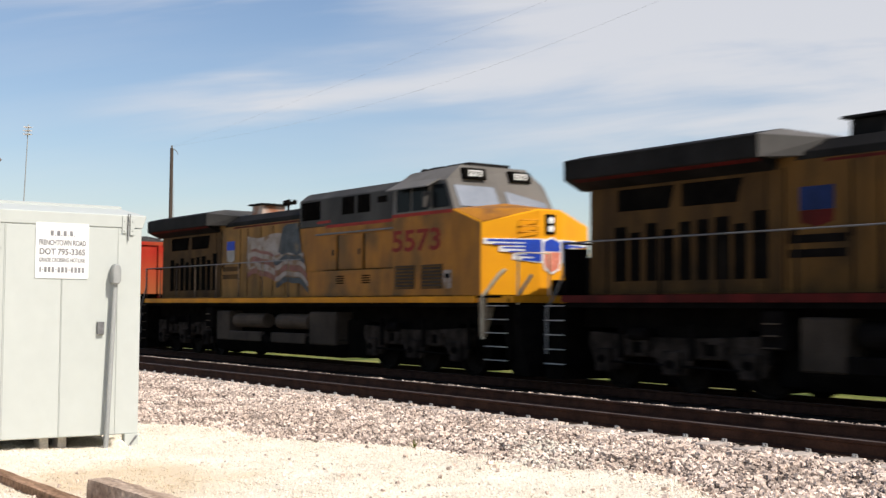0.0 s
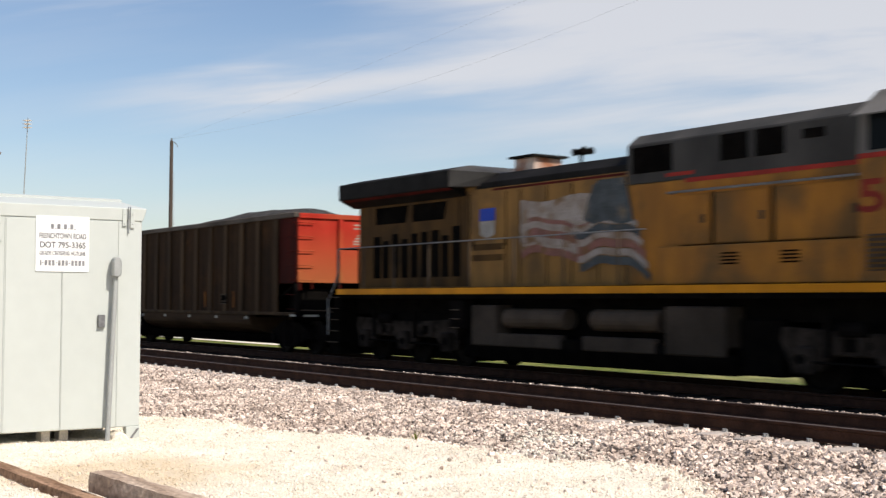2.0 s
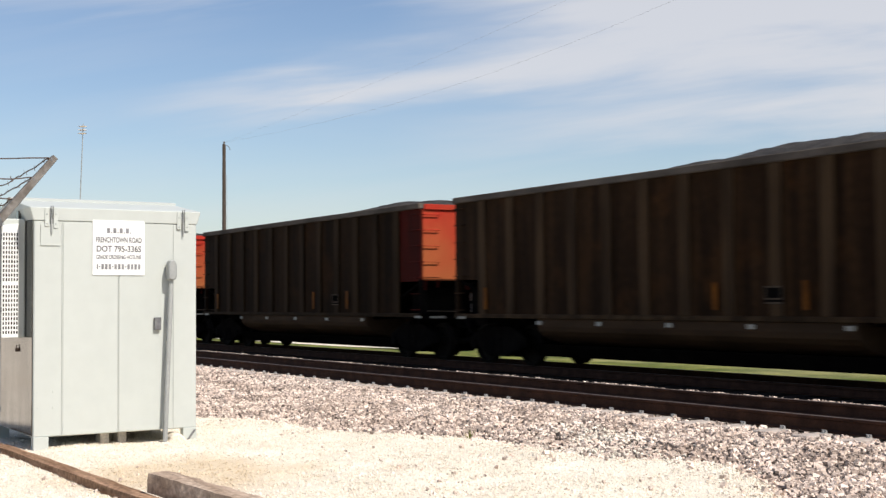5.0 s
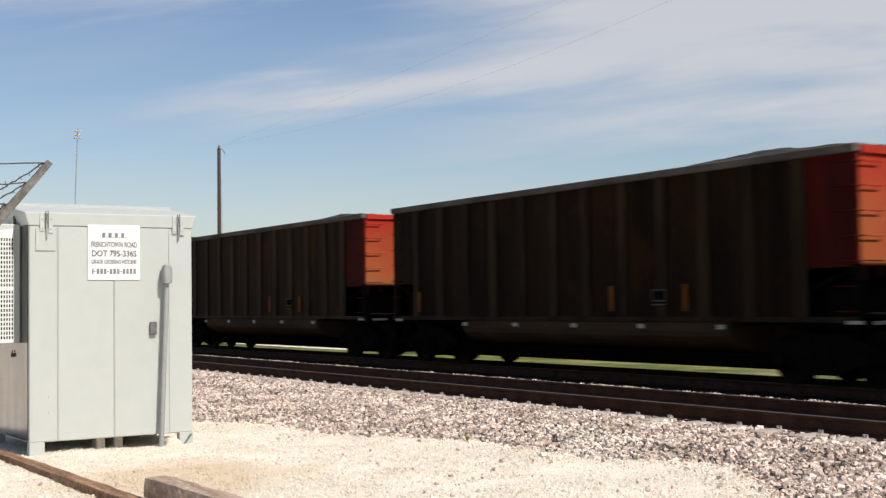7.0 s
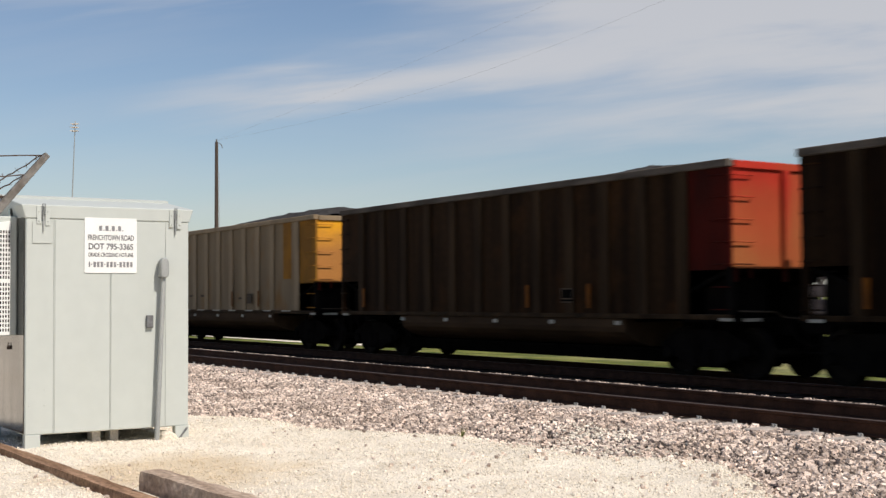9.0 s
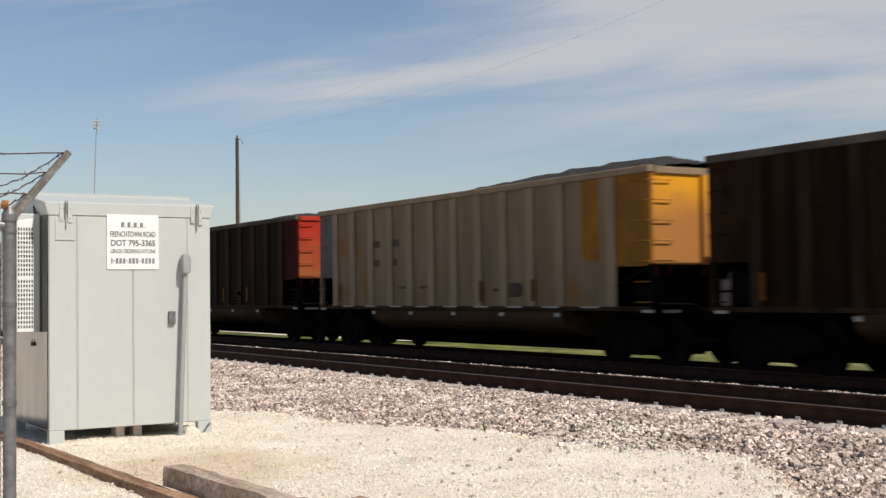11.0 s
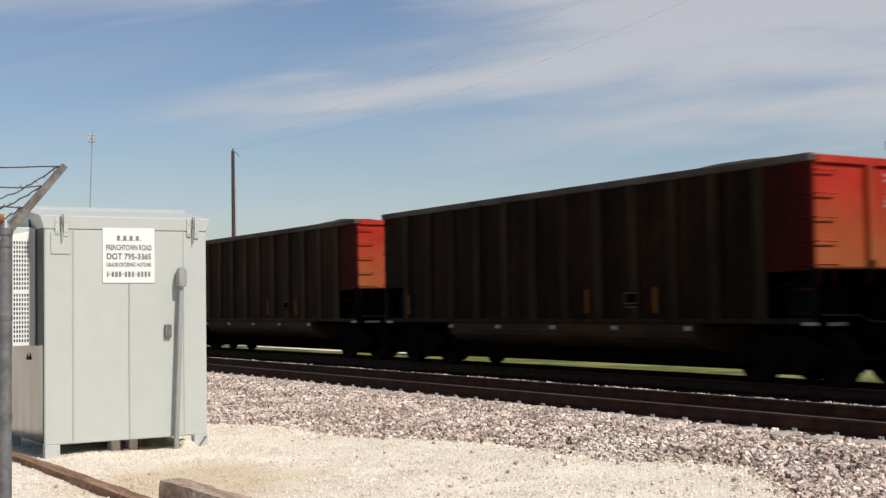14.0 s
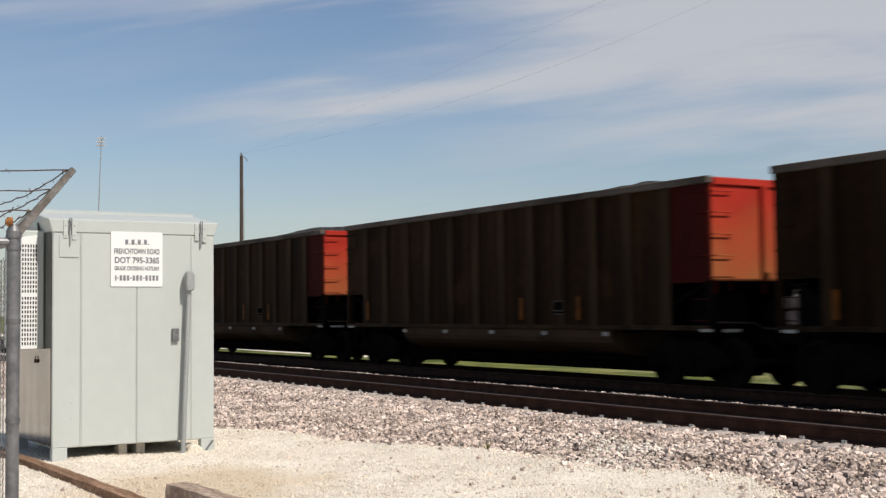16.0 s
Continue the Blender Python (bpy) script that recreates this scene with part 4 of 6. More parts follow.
def make_antenna():
    x, y = -56.05, 15.9
    p = tagged(new("antenna_mast"), "slender leaning mast carrying a pale many-element antenna", "antenna")
    part("mast", Build().tube((x - 0.3, y - 0.15, -0.4), (x - 0.15, y + 0.16, 9.58), 0.036, 0.02, 8), "conduit", p)
    x, y = x - 0.15, y + 0.15
    for z in (9.12, 9.28, 9.44):
        t = part("boom", Build().tube((x - 0.12, y - 0.09, z), (x + 0.12, y + 0.09, z), 0.018), "antenna", p)
        for k in range(6):
            u = -0.12 + k * 0.048
            w = 0.17 - 0.012 * k
            part("element", Build().tube((x + u + w * 0.57, y + u * 0.7 - w * 0.82, z + 0.02), (x + u - w * 0.57, y + u * 0.7 + w * 0.82, z + 0.02), 0.013, n=5), "antenna", t)
    return p


def make_wires():
    """Two overhead lines that cross high behind the tracks."""
    for p0, p1, sag, r in (((-74.1, 30.2, 11.6), (-21.0, 36.0, 16.0), 1.6, 0.0034), ((-74.1, 30.2, 11.6), (27.0, 24.0, 16.5), 1.2, 0.0026), ((-83.6, 83.3, 11.10), (-31.0, 58.7, 10.23), 0.5, 0.022)):
        a, b = Vector(p0), Vector(p1)
        pts = [a.lerp(b, i / 24) - Vector((0, 0, sag * math.sin(math.pi * i / 24))) for i in range(25)]
        tagged(part("overhead_wire", Build().path(pts, r, 5), "wire"), "thin dark overhead line", "cable", "overhead lines")


def make_tree(seed, height):
    """A leafless tree: tapered trunk, limbs and many twigs."""
    rng = random.Random(seed)
    limbs, twigs = Build(), Build()
    trunk = Build().tube((0, 0, -0.3), (0, 0, height * 0.3), height * 0.024, height * 0.018, 8)

    def grow(p, d, length, r, level):
        q = p + d * length
        (limbs if level < 2 else twigs).tube(p, q, r, r * 0.6, 5 if level < 2 else 3)
        if level >= 4:
            return
        for _ in range(3 if level < 3 else 4):
            turn = Vector((rng.gauss(0, 1), rng.gauss(0, 1), rng.gauss(0.25, 0.6))).normalized()
            grow(p.lerp(q, rng.uniform(0.6, 1)), (d * 0.8 + turn * 0.75).normalized(), length * rng.uniform(0.55, 0.8), r * 0.55, level + 1)

    for _ in range(4):
        d = Vector((rng.uniform(-0.6, 0.6), rng.uniform(-0.6, 0.6), 1)).normalized()
        grow(Vector((0, 0, height * 0.28)), d, height * 0.27, height * 0.013, 0)
    t = tagged(new("bare_tree"), "leafless grey tree on the grass beyond the tracks", "tree", "bare trees")
    part("trunk", trunk, "bark", t)
    part("limbs", limbs, "bark", t)
    part("crown", twigs, "bark", t)
    return t


def make_weed():
    rng = random.Random(2)
    w = tagged(new("weed"), "small dry weed tuft growing in the gravel", "weed")
    for _ in range(16):
        a = rng.random() * 6.283
        d = Vector((math.cos(a), math.sin(a), rng.uniform(0.7, 2))).normalized()
        part("blade", Build().tube((0, 0, -0.01), d * rng.uniform(0.07, 0.15), 0.004, 0.001, 3), "grass", w)
    w.location = (-12.136, 8.0, ground_z(-12.136, 8.0))


make_case()
make_fence()
make_timber("timber", "long brown creosoted timber edging lying on the gravel", "timber_dark", (-16.6, 3.22), (-9.15, 3.44), 0.16, 0.12, -0.35, 1)
make_timber("timber", "grey weathered timber resting across another timber", "timber_grey", (-10.22, 3.57), (-8.12, 3.90), 0.21, 0.165, -0.22, 7, 0.09)
make_timber("timber", "short pale timber lying across the gravel", "timber", (-8.22, 4.36), (-8.12, 2.6), 0.2, 0.17, -0.31, 13)
rock = Build().prism([(5.08, -0.3), (5.3, -0.3), (5.28, -0.22), (5.2, -0.17), (5.12, -0.2)], "x", -14.45, -14.18)
tagged(part("rock", rock, "gravel", bevel=0.02), "pale limestone rock beside the case's foot", "rock")
make_timber("timber", "short weathered timber lying at the edge of the gravel", "timber", (-6.5, 8.72), (-5.5, 7.5), 0.2, 0.12, -0.36, 23)
pole = make_pole()
pole.location = (-74.1, 30.2, 0)
copy_thing(pole, pose(-83.6, 83.3, -0.60))
make_antenna()
make_wires()
make_weed()
first_tree = make_tree(1, 11.0)
first_tree.location = (-95, 116, -0.4)
for i, (dx, dy, s) in enumerate(((9, -6, 0.8), (-8, 5, 0.95), (20, -3, 1.05), (-22, 12, 0.9), (32, 6, 0.85))):
    t = copy_thing(first_tree, pose(-95 + dx, 116 + dy, -0.4, 0, 0, 67 * i + 30))


# ---- train ----
CAR_P, CAR_L = 16.18, 14.585


def wheelset(r, gauge=0.72):
    b = Build()
    for s in (-1, 1):
        b.lathe([(0.0, s * (gauge + 0.02)), (0.1, s * (gauge + 0.05)), (0.13, s * (gauge - 0.0)), (r - 0.09, s * (gauge - 0.01)), (r - 0.06, s * (gauge + 0.055)), (r, s * (gauge + 0.05)),
                 (r + 0.0, s * (gauge - 0.045)), (r + 0.025, s * (gauge - 0.055)), (r + 0.025, s * (gauge - 0.085)), (0, s * (gauge - 0.08))], "y", 28)
        for k in range(4):
            a = k * math.pi / 2
            b.tube((0.2 * math.cos(a), s * (gauge - 0.01), 0.2 * math.sin(a)), (0.2 * math.cos(a), s * (gauge + 0.012), 0.2 * math.sin(a)), 0.035, n=6)
    b.tube((0, -gauge - 0.18, 0), (0, gauge + 0.18, 0), 0.08, n=12)
    return b.mesh("wheelset")


HEAP = [(0, 0.0), (0.08, 0.10), (0.3, 0.17), (0.45, 0.24), (0.63, 0.36), (0.8, 0.46), (0.9, 0.36), (0.97, 0.08), (1, 0.0)]


HEAP_FULL = [(0, 0.0), (0.08, 0.1), (0.3, 0.28), (0.5, 0.38), (0.7, 0.44), (0.9, 0.46), (0.97, 0.2), (1, 0.0)]
HEIGHT = {1: 1.0, 2: 0.7, 3: 0.6, 5: 0.65, 6: 0.6, 7: 0.88}


def coal_mesh(seed):
    """A rough ridge of coal, highest towards the front of the car."""
    H, nx, ny = CAR_L / 2, 110, 16
    v = []
    for i in range(nx + 1):
        x, u = -H + 0.1 + (CAR_L - 0.2) * i / nx, i / nx
        top = HEIGHT.get(seed, 0.75) * lerp_table(HEAP_FULL if seed == 7 else HEAP, min(1, max(0, u + 0.04 * math.sin(seed * 2.4)))) + (0.10 * noise.noise((u * 7, seed * 3.1, 0)) + 0.05 * noise.noise((u * 19, seed * 1.7, 5))) * smooth01(u * 8) * smooth01((1 - u) * 12)
        for j in range(ny + 1):
            y, w = -1.4 + 2.8 * j / ny, j / ny
            z = 3.73 + max(0.0, top) * math.sin(math.pi * w) ** 0.75 + 0.035 * noise.noise((x * 3, y * 3, seed)) + 0.03 * noise.noise((x * 8, y * 8, seed + 2))
            v.append((x, y, z if 0 < j < ny else 3.68))
    f = [(i * (ny + 1) + j, (i + 1) * (ny + 1) + j, (i + 1) * (ny + 1) + j + 1, i * (ny + 1) + j + 1) for i in range(nx) for j in range(ny)]
    return Build().add(v, f).mesh("coal_load")


def coal_car(pale=False, end_mat="car_red"):
    side, rib, red_side = ("pale_side", "pale_rib", "yellow_shaded") if pale else ("side_brown", "rib_brown", "car_red_shaded")
    H = CAR_L / 2
    lab = ("loaded coal gondola with dusty grey ribbed sides and yellow ends" if pale else "loaded coal gondola with dirty brown ribbed sides and faded red ends")
    c = tagged(new("coal_car"), lab, "railway car", "coal cars")
    cut = 1.18
    for s in (-1, 1):
        y0, y1 = (s * 1.44, s * 1.49)
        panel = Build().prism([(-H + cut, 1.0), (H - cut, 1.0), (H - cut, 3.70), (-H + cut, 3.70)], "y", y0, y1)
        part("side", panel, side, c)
        for e in (-1, 1):
            xs = sorted((e * (H - cut), e * H))
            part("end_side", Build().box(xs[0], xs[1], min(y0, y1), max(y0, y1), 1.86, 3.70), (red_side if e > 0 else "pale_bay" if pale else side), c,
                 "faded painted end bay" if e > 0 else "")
            # corner post and diagonal below the end bay
            # shade under the bay put into the front posts' near-black colour
            part("corner_post", Build().box(min(e * (H - 0.10), e * H), max(e * (H - 0.10), e * H), min(s * 1.40, s * 1.5), max(s * 1.40, s * 1.5), 0.98, 1.90), "truck" if e > 0 else side, c)
        ribmesh = Build().box(-0.15, 0.15, -0.03, 0.03, 1.05, 3.69).mesh("rib", 0.02)
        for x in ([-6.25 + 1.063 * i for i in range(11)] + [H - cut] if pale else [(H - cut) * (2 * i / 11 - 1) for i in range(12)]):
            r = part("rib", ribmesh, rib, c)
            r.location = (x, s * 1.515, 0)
        part("side_sill", Build().box(-H, H, min(s * 1.42, s * 1.55), max(s * 1.42, s * 1.55), 0.97, 1.06), "rib_brown", c, bevel=0.01)
        part("top_chord", Build().box(-H - 0.02, H + 0.02, min(s * 1.40, s * 1.56), max(s * 1.40, s * 1.56), 3.68, 3.82), "pale_rib" if pale else "chord", c, bevel=0.015)
        tabs = (-2.98, -5.09, -7.15, -9.21, -11.21)
        for x in tabs:
            part("tab", Build().box(H + x - 0.09, H + x + 0.09, s * 1.551 - 0.004, s * 1.551 + 0.004, 0.84, 0.92), "reflector", c)
        for x in (-0.06, -14.25):
            part("tab", Build().box(H + x - 0.16, H + x + 0.16, s * 1.556 - 0.004, s * 1.556 + 0.004, 0.945, 1.0), "reflector", c)
        for x in (-3.86, -5.94, -13.25):
            part("reflector", Build().box(H + x - 0.06, H + x + 0.06, s * 1.552 - 0.004, s * 1.552 + 0.004, 1.17, 1.66), "amber", c)
        plate = Build().box(H - 4.76, H - 4.36, s * 1.550 - 0.004, s * 1.550 + 0.004, 1.27, 1.58)
        p = part("data_plate", plate, "dusty" if pale else "black", c)
        for z in (1.275, 1.345, 1.55):
            part("bar", Build().box(H - 4.755, H - 4.365, s * 1.556 - 0.003, s * 1.556 + 0.003, z, z + 0.028), "dusty", p)
        for x in (-4.755, -4.39):
            part("bar", Build().box(H + x, H + x + 0.025, s * 1.556 - 0.003, s * 1.556 + 0.003, 1.374, 1.548), "dusty", p)
        if pale:
            for x, z, w in ((-11.15, 2.62, 0.42), (-10.1, 2.62, 0.42), (-11.1, 2.12, 0.3), (-10.15, 2.12, 0.3), (-9.7, 1.5, 0.4), (-8.6, 1.5, 0.4), (-5.2, 1.4, 0.6)):
                part("bar", Build().box(H + x - w / 2, H + x + w / 2, s * 1.496 - 0.005, s * 1.496 + 0.005, z, z + (0.18 if z > 2 else 0.07)), "dusty", c)
            for i in range(9):
                x = -H + cut + (2 * (H - cut)) * (i + 0.5) / 9
                part("sill_tab", Build().box(x - 0.3, x + 0.3, s * 1.553 - 0.004, s * 1.553 + 0.004, 1.03, 1.065), "reflector", c)
            part("yellow_band", Build().box(H - 2.15, H - 1.6, min(s * 1.49, s * 1.496), max(s * 1.49, s * 1.496), 2.0, 3.68), "yellow_shaded", c, "faded yellow band")
        # hand grips on the side at both ends
        for e in (-1, 1):
            for z in (1.15, 1.55, 1.95, 2.35, 2.75, 3.15, 3.54):
                part("grab_iron", Build().path([(e * (H - 0.42), s * 1.49, z), (e * (H - 0.42), s * 1.56, z), (e * (H - 0.04), s * 1.56, z), (e * (H - 0.04), s * 1.49, z)], 0.012),
                     red_side if e > 0 else side, c)
    for e in (-1, 1):
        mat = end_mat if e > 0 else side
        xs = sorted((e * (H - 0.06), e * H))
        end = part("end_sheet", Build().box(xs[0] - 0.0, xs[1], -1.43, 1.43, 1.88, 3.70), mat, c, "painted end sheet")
        part("end_chord", Build().box(min(e * (H - 0.1), e * (H + 0.05)), max(e * (H - 0.1), e * (H + 0.05)), -1.4, 1.4, 3.66, 3.80), "pale_rib" if pale else mat, end, bevel=0.01)
        for y in (-0.12, 1.05):
            part("end_post", Build().box(min(e * H, e * (H + 0.1)), max(e * H, e * (H + 0.1)), y - 0.07, y + 0.07, 1.88, 3.66), mat, end, bevel=0.01)
        for z in (1.95, 2.35, 2.75, 3.15, 3.54):
            for sgn in (-1, 1):
                part("rung", Build().path([(e * H, sgn * 1.42, z), (e * (H + 0.07), sgn * 1.42, z), (e * (H + 0.07), sgn * 0.98, z), (e * H, sgn * 0.98, z)], 0.014), mat, end)
        if e > 0:
            for z, w in ((3.50, 0.36), (3.40, 0.36), (3.20, 0.16), (3.12, 0.26), (3.04, 0.36), (2.96, 0.4)):
                part("bar", Build().box(H, H + 0.004, 0.52 - w / 2, 0.52 + w / 2, z, z + 0.045), "flag_pale", end)
            # hangers carry the shade below the end sheet in their red
            for y, w in ((-1.375, 0.05), (-1.0, 0.03), (-0.12, 0.06), (1.375, 0.05)):
                part("hanger", Build().box(H - 0.02, H + 0.03, y - w, y + w, 1.64 if w > 0.04 else 1.70, 1.885), "car_red_shaded", end, bevel=0.006)
            part("uncoupling_lever", Build().path([(H + 0.06, -1.35, 1.12), (H + 0.1, -0.5, 1.1), (H + 0.16, -0.3, 1.0), (H + 0.3, -0.12, 0.98)], 0.016), "dusty", c)
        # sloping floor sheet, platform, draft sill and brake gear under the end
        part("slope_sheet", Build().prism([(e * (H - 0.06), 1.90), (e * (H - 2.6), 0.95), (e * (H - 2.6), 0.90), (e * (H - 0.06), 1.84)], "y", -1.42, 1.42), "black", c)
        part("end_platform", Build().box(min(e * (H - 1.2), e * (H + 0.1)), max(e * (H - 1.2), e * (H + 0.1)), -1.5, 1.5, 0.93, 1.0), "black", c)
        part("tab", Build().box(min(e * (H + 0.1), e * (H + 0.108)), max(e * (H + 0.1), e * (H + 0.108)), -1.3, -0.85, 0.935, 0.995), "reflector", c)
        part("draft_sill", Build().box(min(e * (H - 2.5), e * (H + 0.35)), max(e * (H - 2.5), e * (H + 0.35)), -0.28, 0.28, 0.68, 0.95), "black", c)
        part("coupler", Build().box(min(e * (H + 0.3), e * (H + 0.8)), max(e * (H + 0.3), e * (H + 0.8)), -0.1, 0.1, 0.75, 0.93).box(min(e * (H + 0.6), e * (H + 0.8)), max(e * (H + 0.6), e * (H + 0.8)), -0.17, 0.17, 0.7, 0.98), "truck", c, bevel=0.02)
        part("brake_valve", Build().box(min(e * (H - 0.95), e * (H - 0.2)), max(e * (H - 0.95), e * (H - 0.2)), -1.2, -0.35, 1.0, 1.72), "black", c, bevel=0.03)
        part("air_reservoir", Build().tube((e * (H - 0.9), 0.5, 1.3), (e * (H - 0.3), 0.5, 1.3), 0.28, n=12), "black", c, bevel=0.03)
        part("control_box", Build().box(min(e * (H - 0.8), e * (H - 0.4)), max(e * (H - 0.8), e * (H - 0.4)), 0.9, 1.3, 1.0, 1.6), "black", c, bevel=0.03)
        if e < 0:
            valve = part("control_valve", Build().box(-H - 0.55, -H - 0.22, -0.72, -0.48, 1.06, 1.32).box(-H - 0.6, -H - 0.2, -0.70, -0.46, 1.36, 1.58), "brake", c, "dusty brake control valve", bevel=0.03)
            part("valve_pipe", Build().path([(-H - 0.4, -0.6, 1.56), (-H - 0.38, -0.6, 1.68), (-H + 0.1, -0.62, 1.70)], 0.025), "brake", valve)
            part("brake_cylinder", Build().tube((-H - 0.12, -0.66, 1.50), (-H + 0.34, -0.66, 1.50), 0.15, n=16), "brake", c, "dusty brake cylinder", bevel=0.03)
            part("brake_rod", Build().path([(-H + 0.1, -1.35, 1.05), (-H + 0.12, -1.35, 1.75), (-H + 0.6, -1.35, 1.78)], 0.02), "truck", c)
        for sgn in (-1, 1):
            part("air_hose", Build().path([(e * (H + 0.3), sgn * 0.35, 0.85), (e * (H + 0.5), sgn * 0.35, 0.6), (e * (H + 0.75), sgn * 0.3, 0.5)], 0.03), "truck", c)
            part("stirrup", Build().path([(e * (H - 0.55), sgn * 1.5, 0.95), (e * (H - 0.55), sgn * 1.5, 0.45), (e * (H - 0.1), sgn * 1.5, 0.45), (e * (H - 0.1), sgn * 1.5, 0.95)], 0.02), "truck", c)
    # rounded tub between the trucks
    prof = [(-1.49, 0.96)] + [(-1.49 * math.cos(a), 0.80 - 0.46 * math.sin(a)) for a in [math.pi * i / 14 for i in range(15)]] + [(1.49, 0.96)]
    part("tub", Build().prism(prof, "x", H - 11.35, H - 2.85), "tub", c, "rounded tub belly", smooth=False)
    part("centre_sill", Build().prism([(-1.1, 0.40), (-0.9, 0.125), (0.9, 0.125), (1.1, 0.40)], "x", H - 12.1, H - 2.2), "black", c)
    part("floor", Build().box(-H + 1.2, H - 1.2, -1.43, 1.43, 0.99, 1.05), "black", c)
    part("coal_load", coal_mesh(7 if pale else 1), "coal", c, "heaped black coal")
    # trucks
    for e in (-1, 1):
        tx = e * 6.17
        for s in (-1, 1):
            yy = s * 1.0
            fr = Build().prism([(tx - 1.1, 0.30), (tx - 0.72, 0.24), (tx - 0.35, 0.08), (tx + 0.35, 0.08), (tx + 0.72, 0.24), (tx + 1.1, 0.30), (tx + 1.1, 0.52), (tx + 0.5, 0.78), (tx - 0.5, 0.78), (tx - 1.1, 0.52)], "y", yy - 0.09, yy + 0.09)
            t = part("truck_frame", fr, "truck", c, bevel=0.02)
            for k in (-0.15, 0.15):
                part("spring", Build().tube((tx + k, yy + s * 0.1, 0.16), (tx + k, yy + s * 0.1, 0.5), 0.07, n=10), "truck", t)
            for k in (-0.89, 0.89):
                part("bearing_cap", Build().tube((tx + k, yy, 0.34), (tx + k, yy + s * 0.16, 0.34), 0.11, n=12), "truck", t)
        part("brake_beam", Build().box(tx - 0.45, tx + 0.45, -0.6, 0.6, 0.05, 0.36), "black", c, bevel=0.05)
        part("bolster", Build().box(tx - 0.2, tx + 0.2, -1.0, 1.0, 0.36, 0.70), "truck", c)
        for k in (-0.89, 0.89):
            w = part("wheelset", WHEEL_CAR, "wheel", c)
            w.location = (tx + k, 0, 0.34)
    return c


WHEEL_CAR = wheelset(0.46)
WHEEL_LOCO = wheelset(0.53)


def locomotive(clean=True):
    """Rear platform at x = 0, nose towards +x, z from the rail top."""
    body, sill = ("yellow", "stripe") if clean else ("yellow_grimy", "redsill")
    lab = ("weathered yellow and grey diesel locomotive with blue emblem on its nose" if clean else "grimy yellow diesel locomotive with a red sill stripe")
    g = tagged(new("locomotive"), lab, "locomotive", "locomotives")
    tank = "tank" if clean else "truck"
    # underframe
    part("underframe", Build().box(0.0, 20.3, -0.95, 0.95, 1.05, 1.52).box(0.1, 19.9, -1.5, 1.5, 1.44, 1.54), "black", g)
    part("deck", Build().box(0.0, 20.35, -1.53, 1.53, 1.64, 1.69), "black", g)
    for s in (-1, 1):
        part("sill_stripe", Build().box(0.0, 19.45, min(s * 1.50, s * 1.55), max(s * 1.50, s * 1.55), 1.54, 1.68), sill, g)
    # long hood
    hw, bw = 1.02, 1.035
    prof = [(-hw, 1.69), (hw, 1.69), (hw, 4.02), (hw - 0.25, 4.22), (-hw + 0.25, 4.22), (-hw, 4.02)]
    hood = part("long_hood", Build().prism(prof[0:3] + [(-hw, 4.02)], "x", 0.28, 10.4), "yellow_dirty" if clean else "yellow_grimy", g, "grimy yellow engine hood")
    part("hood_roof", Build().prism([(-hw - 0.01, 3.90), (hw + 0.01, 3.90), (hw + 0.01, 4.03), (hw - 0.25, 4.24), (-hw + 0.25, 4.24), (-hw - 0.01, 4.03)], "x", 5.4, 10.4), "roof", g, bevel=0.01)
    for s in (-1, 1):
        part("hood_stripe", Build().box(6.0, 10.3, min(s * hw, s * (hw + 0.006)), max(s * hw, s * (hw + 0.006)), 3.83, 3.88), "redsill", g)
    # radiator wings at the rear
    wing = Build().prism([(-1.50, 3.97), (-1.06, 3.78), (1.06, 3.78), (1.50, 3.97), (1.50, 4.36), (0.9, 4.50), (-0.9, 4.50), (-1.50, 4.36)], "x", 0.0, 5.0)
    part("radiator_wing", wing, "roof", g, "sooty overhanging radiator wing", bevel=0.02)
    # taper in a paler grey: sun on its front face put into colour
    part("wing_taper", Build().add([(5.0, -1.5, 3.97), (5.0, 1.5, 3.97), (5.0, 1.5, 4.36), (5.0, .9, 4.5), (5.0, -.9, 4.5), (5.0, -1.5, 4.36), (5.55, -1.03, 3.97), (5.55, 1.03, 3.97), (5.9, .8, 4.25), (5.9, -.8, 4.25)],
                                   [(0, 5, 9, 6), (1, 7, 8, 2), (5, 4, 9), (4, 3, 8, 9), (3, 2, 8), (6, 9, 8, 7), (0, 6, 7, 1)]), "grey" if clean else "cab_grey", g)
    for s in (-1, 1):
        part("wing_stripe", Build().add([(0.3, s * 1.49, 3.955), (5.0, s * 1.49, 3.955), (5.0, s * 1.40, 3.905), (0.3, s * 1.40, 3.905)], [(0, 1, 2, 3)]), "redsill", g)
        part("radiator_panel", Build().box(0.3, 5.1, min(s * hw, s * (hw + 0.006)), max(s * hw, s * (hw + 0.006)), 1.72, 3.88), "yellow_sooty", hood, "soot-blackened radiator compartment side")
        for x0, x1 in ((1.1, 2.6), (2.8, 4.25)):
            part("radiator_screen", Build().prism([(x0, 3.30), (x1 - 0.12, 3.30), (x1, 3.72), (x0, 3.72)], "y", min(s * hw, s * (hw + 0.012)), max(s * hw, s * (hw + 0.012))), "black", hood)
        for i, tall in enumerate((3.0, 2.88, 3.04, 2.9, 3.02, 3.04, 3.06, 2.92, 3.12)):
            x = 1.0 + i * 0.435
            part("louver", Build().box(x, x + (0.33 if i in (0, 6, 8) else 0.28), min(s * hw, s * (hw + 0.012)), max(s * hw, s * (hw + 0.012)), 1.95, tall), "black", hood)
